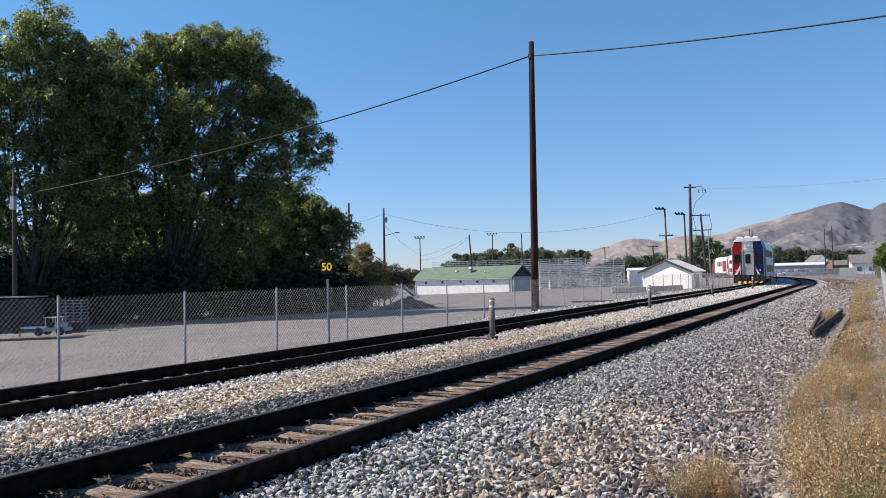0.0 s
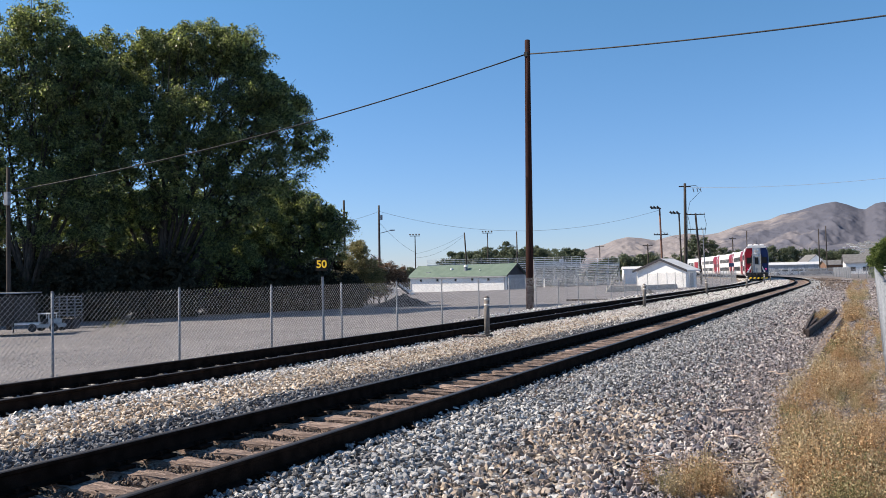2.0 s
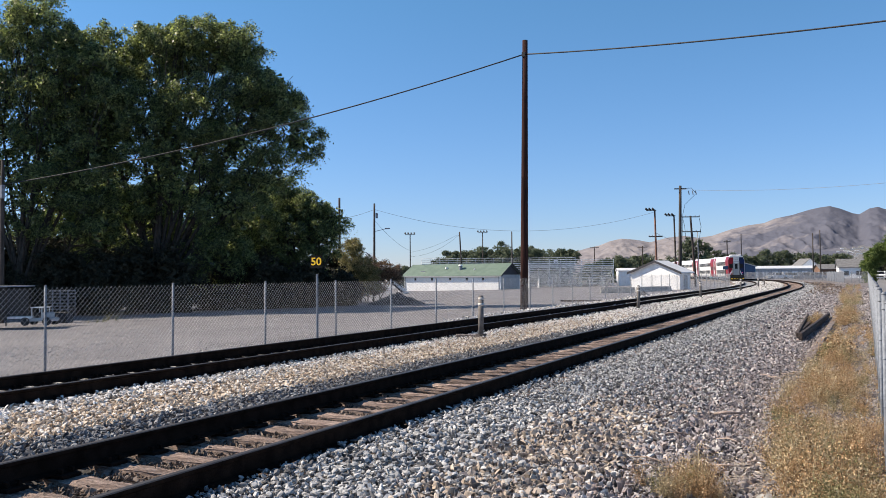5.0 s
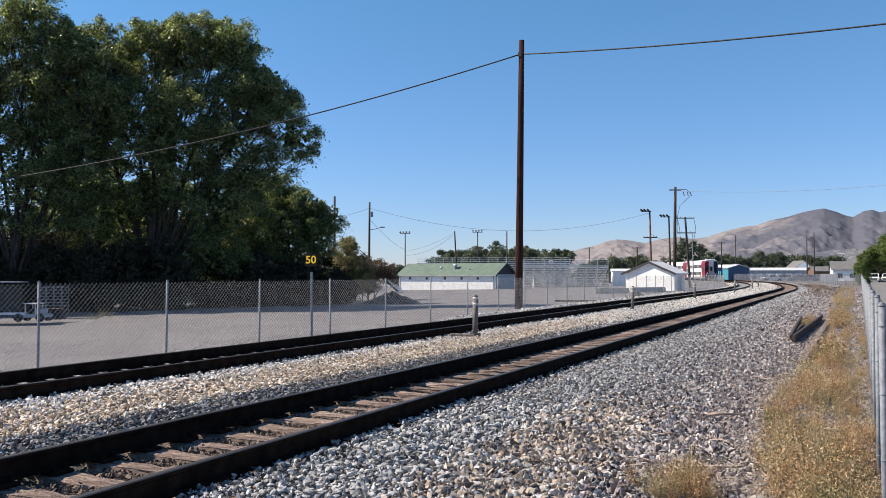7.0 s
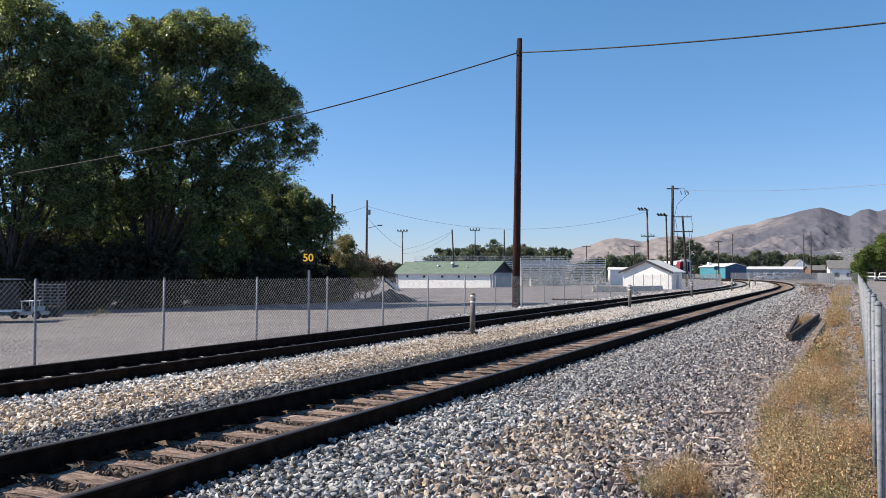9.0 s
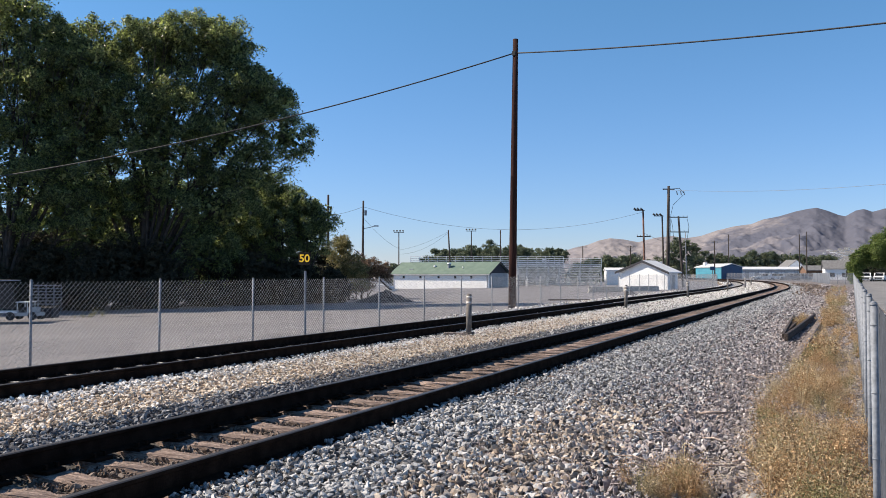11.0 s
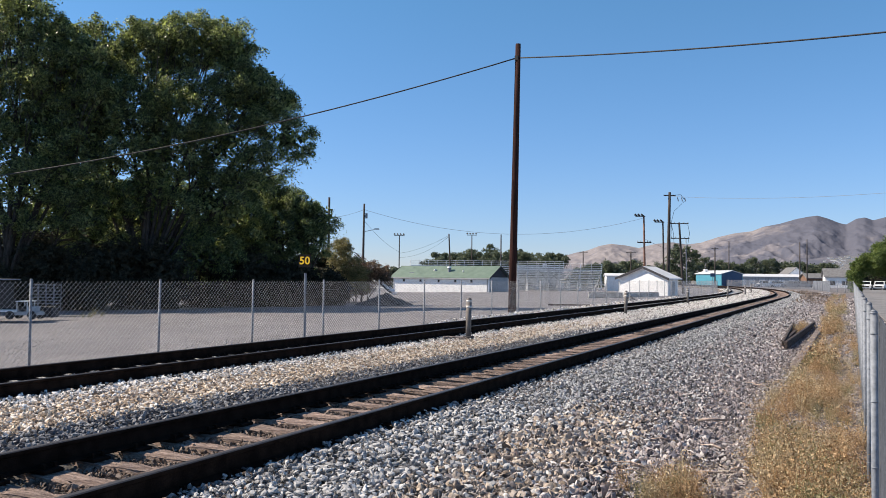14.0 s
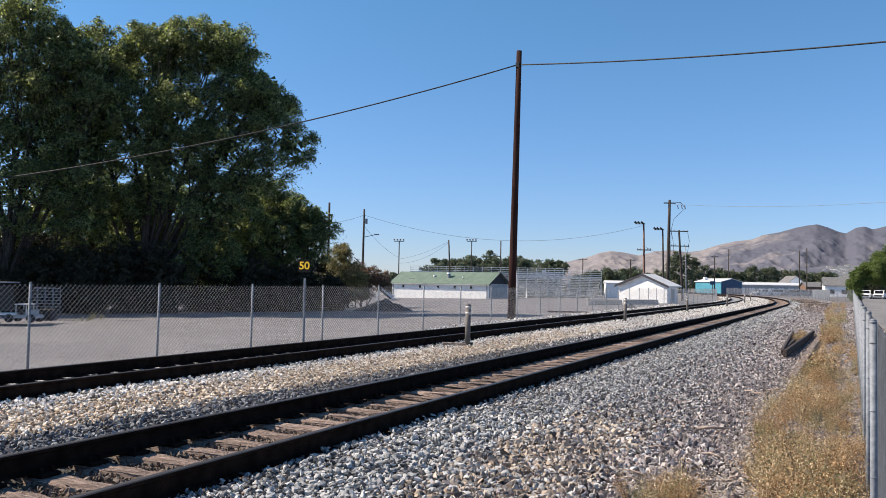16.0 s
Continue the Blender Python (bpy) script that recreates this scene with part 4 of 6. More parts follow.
def build_small():
    post = Geo()
    post.tube((0, 0, -0.05), (0, 0, 1.02), 0.070, n=16)
    post.tube((0, 0, 1.02), (0, 0, 1.055), 0.070, 0.050, n=16)
    post.tube((0, 0, 1.055), (0, 0, 1.07), 0.050, 0.01, n=16)
    me = post.mesh("tube", True)
    rng = random.Random(5)
    for s in (19.9, 37.4, 54.2, 74.5, 92.0, 108.5, 125.0):
        x, y, _ = on_line(s, -8.75)
        b = thing("marker_post", "weathered grey plastic marker post with pale bands between the tracks", "marker post", "marker posts between the tracks",
                  Matrix.Translation((x, y, 0.09)) @ pose(0, 0, 0, rng.uniform(-1, 1), rng.uniform(-1.5, 1.5), rng.uniform(0, 90)))
        tube = part("tube", me, POSTGREY, b)
        for z in (0.80, 0.95):
            part("band", Geo().tube((0, 0, z), (0, 0, z + 0.065), 0.0725, n=16), BAND, tube, "pale reflective band", smooth=True)
        part("foot", Geo().box((0, 0, 0.03), (0.24, 0.24, 0.09), 0.4, bevel=0.01), BLACK, b)
    slab = Geo().box((0, 0, 0), (0.62, 0.24, 0.06), bevel=0.012)
    tagged(part("board", slab, PLANK, label="weathered grey-brown board lying beside a marker post", at=pose(-8.98, 19.6, 0.13, 0, 2, 28)), category="board")
    sign = thing("speed_sign", "black speed board with yellow figures on a steel post", "sign", at=Matrix.Translation((-12.3, 17.66, -0.1)))
    part("post", Geo().box((0, 0, 0.9), (0.05, 0.035, 1.9)).box((0, -0.02, 0.9), (0.018, 0.02, 1.9)), GALV, sign)
    turn = Matrix.Rotation(radians(4), 4, "Z")      # it faces along the line
    board = part("board", Geo().box((0, -0.035, 2.16), (0.35, 0.012, 0.32), m=turn), SIGNBLACK, sign, "black board")
    txt = bpy.data.curves.new("figures", "FONT")
    txt.body, txt.size, txt.extrude, txt.align_x, txt.align_y, txt.offset = "50", 0.27, 0.002, "CENTER", "CENTER", 0.005
    tmp = new("tmp", txt)
    me = bpy.data.meshes.new_from_object(tmp.evaluated_get(bpy.context.evaluated_depsgraph_get()))
    bpy.data.objects.remove(tmp)
    me.name = "figures"
    me.transform(Matrix.Diagonal((1.16, 1, 1, 1)))
    part("figures", me, YELLOW, board, "yellow figures", at=turn @ pose(0, -0.044, 2.16, 90, 0, 0))


build_small()


# ---- buildings ----
def gable_house(name, label, at, rz, length, depth, wall_h, rise, wall, roof, gable=None, over=0.35, trim=None, group="", apex=0.5):
    """Long side along local x, gables at both ends; the front is at y = 0."""
    b = thing(name, label, "building", group, Matrix.Translation(at) @ Matrix.Rotation(rz, 4, "Z"))
    t = 0.2
    g = Geo().box((length / 2, t / 2, wall_h / 2 - 0.2), (length, t, wall_h + 0.4))
    part("front_wall", g, wall, b)
    part("back_wall", Geo().box((length / 2, depth - t / 2, wall_h / 2 - 0.2), (length, t, wall_h + 0.4)), wall, b)
    ridge = depth * apex
    for x in (0, length - t):
        part("end_wall", Geo().extrude([(t, -0.4), (depth - t, -0.4), (depth - t, wall_h), (ridge, wall_h + rise - 0.02), (t, wall_h)], x, x + t, "x"), gable or wall, b)
    for out, run in ((-1, ridge), (1, depth - ridge)):
        eave = 0 if out < 0 else depth
        lo, hi = (eave + out * over, wall_h - over * rise / run), (ridge, wall_h + rise)
        pts = [lo, hi, (hi[0], hi[1] + 0.14), (lo[0], lo[1] + 0.14)]
        slope = part("roof", Geo().extrude(pts, -over, length + over, "x"), roof, b)
        if trim:
            board = [(u, w - 0.12 if i < 2 else w + 0.02) for i, (u, w) in enumerate(pts)]
            for x in (-over - 0.03, length + over):
                part("barge_board", Geo().extrude(board, x, x + 0.03, "x"), trim, slope)
    return b


def build_buildings():
    g = gable_house("building", "low white block building with a green roof", (-72.2, 130.65, -1.1), radians(-8), 19.8, 6.5, 2.75, 1.8, WHITE, GREENROOF, GREYWALL, 0.4, DARKTRIM)
    for x in (2.4, 6.0, 9.8, 13.2, 16.4):
        part("vent_window", Geo().box((x, -0.01, 2.05), (0.4, 0.06, 0.42)), GLASS, g)
    part("gable_siding", Geo().extrude([(0.15, 2.75), (6.35, 2.75), (3.25, 4.50)], 19.803, 19.86, "x"), DARKTRIM, g, "dark gable siding")
    for x in (0.2, 19.5):
        part("downpipe", Geo().box((x, -0.06, 1.2), (0.09, 0.08, 2.6)), GALV, g)
    part("eaves_gutter", Geo().box((9.9, -0.46, 2.52), (20.6, 0.12, 0.12)), GREYWALL, g)
    for x, y, r, h in ((7.9, 1.7, 0.26, 4.1), (11.0, 1.5, 0.40, 4.55), (14.0, 1.2, 0.10, 3.9)):
        vent = part("roof_vent", Geo().tube((x, y, 3.1), (x, y, h - 0.2), r * 0.7, n=10), GALV, g)
        part("vent_cap", Geo().tube((x, y, h - 0.25), (x, y, h), r, r * 0.8, n=12), WHITE, vent)
    part("roof_hatch", Geo().box((3.4, 1.2, 3.35), (0.9, 0.7, 0.3)), GALV, g)
    g = gable_house("building", "white gabled shed with dark barge boards", (-18.95, 102.7, -0.6), math.radians(72), 2.5, 6.7, 2.40, 1.3, WHITE, WHITEROOF, WHITE, 0.4, DARKTRIM, apex=0.48)
    part("door", Geo().box((1.25, -0.02, 1.0), (1.0, 0.06, 2.0)), GREYWALL, g)
    g = gable_house("building", "long low white-roofed shelter beside the bleachers", (-37.7, 146.6, -1.1), math.radians(20), 5.4, 4.0, 3.2, 0.4, WHITE, WHITEROOF, WHITE, 0.2)
    part("door", Geo().box((3.2, -0.02, 1.2), (2.2, 0.06, 2.4)), GREYWALL, g)
    # end walls take a darker blue, standing for the shed's side in shade
    g = gable_house("building", "teal metal-clad shed with a pale roof", (-37.5, 246.0, -1.1), math.atan2(-9.5, 8.1), 12.5, 6.6, 4.35, 0.85, TEAL, WHITEROOF, BLUEWALL, 0.3)
    part("roof_unit", Geo().box((2.5, 1.5, 5.1), (0.8, 0.8, 1.2)), WHITE, g)
    g = gable_house("building", "long pale warehouse with a white roof", (-29.5, 276.5, -1.2), math.radians(22), 24, 12, 3.9, 0.8, GREYWALL, WHITEROOF, GREYWALL, 0.3)
    for x in range(0, 24):
        part("rib", Geo().box((x + 0.5, -0.03, 2.0), (0.08, 0.06, 3.8)), GALV, g)
    for x in range(1, 23, 3):
        part("bay_door", Geo().box((x + 0.6, -0.02, 1.6), (1.9, 0.06, 2.8)), WHITE, g)
    g = gable_house("house", "white house with a grey shingle roof", (-3.7, 229, -0.6), math.radians(6), 6.8, 7, 3.4, 1.9, WHITE, GREYROOF, WHITE, 0.4)
    for x in (1.6, 4.4):
        part("window", Geo().box((x, -0.02, 1.8), (1.2, 0.06, 1.0)), GLASS, g)
    g = gable_house("house", "brown brick house among trees", (-8.6, 252, -0.6), math.radians(18), 5.6, 7, 3.0, 1.2, BRICK, GREYROOF, BRICK, 0.4)
    part("window", Geo().box((3, -0.02, 1.8), (1.4, 0.06, 1.1)), GLASS, g)
    gable_house("house", "pale gabled house behind the warehouse", (-10.3, 293, -0.8), math.radians(115), 8, 6, 4.2, 2.4, WHITE, GREYROOF, WHITE, 0.3)


build_buildings()


def bleacher(label, at, rz, length, rows, step=0.62, rise=0.38, bay=1.83, back=True):
    """Open metal stand seen from its back: the top row is at local y = 0 and the rows step down behind it; with back off they step up."""
    b = thing("bleacher", label, "bleacher", "metal bleachers", Matrix.Translation(at) @ Matrix.Rotation(rz, 4, "Z"))
    top = 0.6 + (rows - 1) * rise
    to = (lambda y: y) if back else (lambda y: (rows - 1) * step - y)
    for i in range(rows):
        z, y = top - i * rise, i * step
        part("seat_plank", Geo().box((length / 2, to(y), z), (length, 0.26, 0.19)), ALU, b)
        part("foot_plank", Geo().box((length / 2, to(y + 0.34), z - 0.32), (length, 0.30, 0.11)), ALU, b)
    n = max(2, round(length / bay))
    for k in range(n + 1):
        x = length * k / n
        g = Geo().tube((x, to(-0.15), 0), (x, to(-0.15), top + 1.1), 0.045, n=5)
        g.tube((x, to(0), top - 0.1), (x, to((rows - 1) * step), 0.4), 0.05, n=4)
        for i in range(2, rows, 3):
            z = top - i * rise
            g.tube((x, to(i * step), 0), (x, to(i * step), z), 0.035, n=4)
            g.tube((x, to(-0.15), z), (x, to(i * step), z), 0.03, n=4)
            g.tube((x, to(-0.15), 0.1), (x, to(i * step), z), 0.03, n=4)
        part("frame", g, ALU, b)
        if k < n:
            w = length / n
            half = top / 2
            brace = Geo()
            for lo in (0.05, half):
                brace.tube((x, to(-0.17), lo), (x + w, to(-0.17), lo + half - 0.1), 0.020, n=4)
                brace.tube((x + w, to(-0.19), lo), (x, to(-0.19), lo + half - 0.1), 0.020, n=4)
            part("cross_brace", brace, GALV, b)
    for z in (top * 0.5, top + 0.35, top + 0.72, top + 1.1):
        part("guard_rail", Geo().tube((0, to(-0.15), z), (length, to(-0.15), z), 0.038, n=5), ALU, b)
    return b


def build_grounds():
    bleacher("row of bare aluminium bleachers at the sports ground", (-51.9, 139.2, -1.1), LEAN, 15, 13, step=0.55, rise=0.30)
    bleacher("bare aluminium bleachers behind the green-roofed building", (-76.8, 146.1, -1.1), LEAN, 30.2, 12, rise=0.39)
    b = bleacher("steel bleacher seen end on with stairs", (-57.5, 103.4, -1.1), math.radians(115.5), 9, 10, step=0.55, rise=0.48, back=False)
    g = Geo()
    for z in (0.3, 0.6, 0.95):
        g.tube((-0.1, 0, 0.8 + z), (-0.1, 5.2, 5.2 + z), 0.05, n=5)
    part("stair_rail", g, DARKTRIM, b)
    for x in (-0.15, 1.0):
        g = Geo().extrude([(-0.2, 0.35), (0.1, 0.35), (5.3, 5.0), (5.0, 5.0)], x, x + 0.10, "x")
        part("stringer", g, DARKTRIM, b, "dark steel stringer")
    for i in range(16):
        part("stair_tread", Geo().box((0.45, 0.15 + 0.32 * i, 0.62 + 0.285 * i), (1.1, 0.3, 0.05)), GREYPOLE, b)
    for x, y, z in ((-66.6, 176.0, 5.9), (-61.5, 183.0, 4.4)):
        s = thing("signboard", "small white square board with a dark centre on a thin post", "sign", "boards over the bleachers", Matrix.Translation((x, y, -1.1)) @ Matrix.Rotation(LEAN, 4, "Z"))
        part("post", Geo().tube((0, 0, -0.1), (0, 0, z + 1.0), 0.05), GALV, s)
        board = part("board", Geo().box((0, -0.08, z + 1.1), (0.95, 0.05, 0.95), bevel=0.01), WHITE, s)
        part("panel", Geo().box((0, -0.12, z + 1.1), (0.45, 0.03, 0.45)), GREYWALL, board)
    # heap of dark material
    g = Geo()
    n, m = 40, 14
    for j in range(m + 1):
        for i in range(n):
            a, r = 2 * math.pi * i / n, j / m
            x, y = r * 2.4 * math.cos(a), r * 1.8 * math.sin(a)
            h = 0.92 * max(0, 1 - r) ** 0.9 + (0.38 * noise.noise((x * 1.7, y * 1.7, 3)) + 0.10 * noise.noise((x * 6, y * 6, 3))) * (1 - r)
            g.v.append((x, y, h - 0.02))
    g.f = [(j * n + i, (j + 1) * n + i, (j + 1) * n + (i + 1) % n, j * n + (i + 1) % n) for j in range(m) for i in range(n)]
    g.m = [0] * len(g.f)
    tagged(part("heap", g, MULCH, label="heap of dark broken asphalt on the yard", at=pose(-31.2, 55.2, -0.53, 0, 0, 25)), category="heap")


build_grounds()


# ---- hills ----
def build_hills():
    """Dry mountains on the horizon: summits (bearing to the left of north in degrees, height, width) over a rolling base."""
    # hillside tones greyed towards mauve, with distance haze put into the colour
    rock = material("dry_hillside", (0.252, 0.230, 0.235), 0.95, vary=0.10, scale=0.006, grain=0.05, bump=0.0, second=(0.196, 0.182, 0.198))
    nt = rock.node_tree
    n, l = nt.nodes, nt.links
    hue = next(x for x in n if x.bl_idname == "ShaderNodeHueSaturation")
    co, sep, east = n.new("ShaderNodeTexCoord"), n.new("ShaderNodeSeparateXYZ"), n.new("ShaderNodeMapRange")
    patch, cover, both, sharp, scrub = n.new("ShaderNodeTexNoise"), n.new("ShaderNodeMath"), n.new("ShaderNodeMath"), n.new("ShaderNodeMapRange"), n.new("ShaderNodeMixRGB")
    l.new(co.outputs["Object"], sep.inputs[0])
    l.new(co.outputs["Object"], patch.inputs["Vector"])
    patch.inputs["Scale"].default_value, patch.inputs["Detail"].default_value, patch.inputs["Roughness"].default_value, patch.inputs["Distortion"].default_value = 0.0055, 9.0, 0.62, 0.6
    l.new(sep.outputs["X"], east.inputs["Value"])
    east.inputs["From Min"].default_value, east.inputs["From Max"].default_value = -620, -60
    east.inputs["To Min"].default_value, east.inputs["To Max"].default_value = -0.14, 0.22
    cover.operation = "ADD"
    l.new(patch.outputs["Fac"], cover.inputs[0])
    l.new(east.outputs[0], cover.inputs[1])
    sharp.inputs["From Min"].default_value, sharp.inputs["From Max"].default_value = 0.44, 0.60
    l.new(cover.outputs[0], sharp.inputs["Value"])
    both.operation, both.inputs[1].default_value = "MULTIPLY", 0.85
    l.new(sharp.outputs[0], both.inputs[0])
    l.new(both.outputs[0], scrub.inputs[0])
    l.new(hue.outputs[0], scrub.inputs[1])
    scrub.inputs[2].default_value = (0.074, 0.083, 0.120, 1)      # grey sage scrub, blued to stand for distance haze
    l.new(scrub.outputs[0], n["Principled BSDF"].inputs["Base Color"])
    folds, relief = n.new("ShaderNodeTexNoise"), n.new("ShaderNodeBump")
    folds.inputs["Scale"].default_value, folds.inputs["Detail"].default_value, folds.inputs["Roughness"].default_value = 0.016, 7.0, 0.6
    relief.inputs["Strength"].default_value, relief.inputs["Distance"].default_value = 1.0, 9.0
    l.new(co.outputs["Object"], folds.inputs["Vector"])
    l.new(folds.outputs["Fac"], relief.inputs["Height"])
    l.new(relief.outputs[0], n["Principled BSDF"].inputs["Normal"])

    def skyline(b):
        return float(np.interp(b, [-24, -12, -6.32, -4.6, -3.42, -2.46, -1.76, -1.3, -0.83, -0.26, 0.11, 0.75, 1.36, 1.88, 2.53, 3.53, 4.54, 5.22, 6.26, 7.3, 8.36, 9.25, 10.15, 11.24, 12.34, 13.26, 14.19, 14.94, 15.69, 16.45, 17.2, 18.73, 22, 30, 40],
                               [200, 300, 295, 268, 238, 258, 246, 258, 253, 231, 237, 256, 269, 265, 257, 238, 226, 208, 200, 184, 161, 153, 163, 156, 138, 150, 156, 146, 127, 117, 103, 46, 35, 30, 30]))
    def spot(b, r, dist, gain):
        d, a = dist - 900 * gain * (1 - r), radians(b)
        x, y, z = math.sin(-a) * d, math.cos(a) * d, 2.0 if gain == 1 else 7.0
        ridge = skyline(b + (0 if gain == 1 else 1.7)) * gain * dist / 3700
        p = Vector(((x + 0.25 * (y - dist)) / 210, y / 480, z))
        warp = Vector((noise.noise(p * 0.8), noise.noise(p * 0.8 + Vector((9, 4, 2))), 0)) * 0.55
        spur = 1 - abs(noise.noise(p + warp))
        gully = 1 - abs(noise.noise((p + warp) * 3.1 + Vector((3, 1, 5))))
        rough = noise.fractal(p * 5.5, 0.8, 2.1, 4)
        free = min(1, 2.2 * r) * (1.0 - r ** 2.6)
        relief = 52 * (spur - 0.80) + 34 * (gully - 0.80) + 11 * rough
        return x, y, ridge * r ** 1.15 + gain * free * min(1, (ridge / 190) ** 1.5) * relief - 4

    for name, dist, gain, lab in (("mountain_range", 3700, 1.0, "dry brown and grey mountain range"), ("foothills", 2600, 0.40, "low dry foothills")):
        bs, rs = np.arange(-10, 28, 0.09), np.linspace(0, 1, 130)
        vs = np.array([spot(b, r, dist, gain) for r in rs for b in bs])
        n = len(bs)
        fs = np.array([(j * n + i, j * n + i + 1, (j + 1) * n + i + 1, (j + 1) * n + i) for j in range(len(rs) - 1) for i in range(n - 1)])
        me = array_mesh(name, vs, fs, True)
        me.materials.append(rock)
        tagged(new(name, me), lab, "mountain", kind="structure")
    rng = random.Random(12)
    g = Geo()
    for _ in range(420):
        x, y, z = spot(rng.gauss(-0.9, 0.8), rng.uniform(0.45, 0.98), 2600, 0.40)
        w, t, h = rng.uniform(4, 9), rng.uniform(4, 6), rng.uniform(2.0, 3.2)
        g.box((x, y, z + h / 2 - 1), (w, t, h))
        g.extrude([(-t * 0.6, h - 1), (t * 0.6, h - 1), (0, h + 1.0)], -w * 0.52, w * 0.52, "x", 1, Matrix.Translation((x, y, z)))
    tagged(part("distant_town", g, [WHITE, GREYROOF], label="pale houses of a distant town on the slope"), category="town", kind="stuff")


build_hills()

track(NEAR, "main line track of rusty rails on weathered timber sleepers", -13.0, 326, TIE)
track(FAR, "second track of rusty rails on pale concrete sleepers", -13.0, 234, PALETIE)


# ---- broken stone, weeds and litter ----
def broken_stones(count, seed, form, plain):
    """Angular ballast: rough blocks with split corners; the plain ones have fewer faces."""
    rng = np.random.default_rng(seed + 500)
    if plain:
        v = np.array([(i, j, k) for k in (-1, 1) for j in (-1, 1) for i in (-1, 1)], float) * 0.72
        f = np.array([(0, 2, 3), (0, 3, 1), (4, 5, 7), (4, 7, 6), (0, 1, 5), (0, 5, 4), (2, 6, 7), (2, 7, 3), (0, 4, 6), (0, 6, 2), (1, 3, 7), (1, 7, 5)])
        return [((v * rng.uniform(0.55, 1.15, (8, 1)) + rng.uniform(-0.16, 0.16, (8, 3))) * form * rng.uniform(0.8, 1.2, 3), f) for _ in range(count)]
    out = []
    for v, f in stone_protos(count, seed + 7, 0.12):
        w = np.sign(v) * np.abs(v) ** 0.72
        w *= rng.uniform(0.58, 1.2, (len(w), 1))
        out.append((w / np.abs(w).max() * 1.25 * form, f))
    return out


def stone_field(name, label, mat, u0, u1, s0, s1, density, size, seed, keep=None, sink=0.3, far=False, lift=0.0, chips=False):
    """Loose stones lying on the track bed between two offsets; thinner with distance."""
    rng = np.random.default_rng(seed)
    n0 = 10.0
    density *= 0.66 if far else 0.95
    n = int((u1 - u0) * density * (max(0, min(s1, n0) - s0) + (n0 * math.log(s1 / max(n0, s0)) if s1 > n0 else 0)))
    if n < 1:
        return
    q = rng.uniform(size=n)
    a = max(0, min(s1, n0) - s0)
    b = n0 * math.log(s1 / max(n0, s0)) if s1 > n0 else 0
    t = q * (a + b)
    s = np.where(t < a, s0 + t, max(n0, s0) * np.exp((t - a) / n0))
    u = rng.uniform(u0, u1, n)
    if keep is not None:
        ok = keep(u, s, rng.uniform(-1, 1, n), rng.uniform(size=n))
        u, s = u[ok], s[ok]
    r = size * (0.9 if far else 1.0) * rng.uniform(0.55, 1.3, len(u)) * (np.maximum(1, s / 14) ** 0.6 if chips else np.maximum(1, s / 20) ** 0.55)
    p = np.array([on_line(b, a)[:2] for a, b in zip(u, s)])
    z = np.array([across(a) for a in u]) - 0.02 + lift + r * (0.5 - sink) + rng.uniform(-1.2, 1.3, len(u)) * r * (0.6 if chips else 1)
    protos = broken_stones(14, seed, (1.5, 0.95, 0.30) if chips else (1.22, 0.86, 0.58), far)
    tagged(scatter(name, protos, np.c_[p, z], r, mat, 1.0 if chips else 0.8, up=0.85 if chips else False, seed=seed), label, "gravel", kind="stuff")


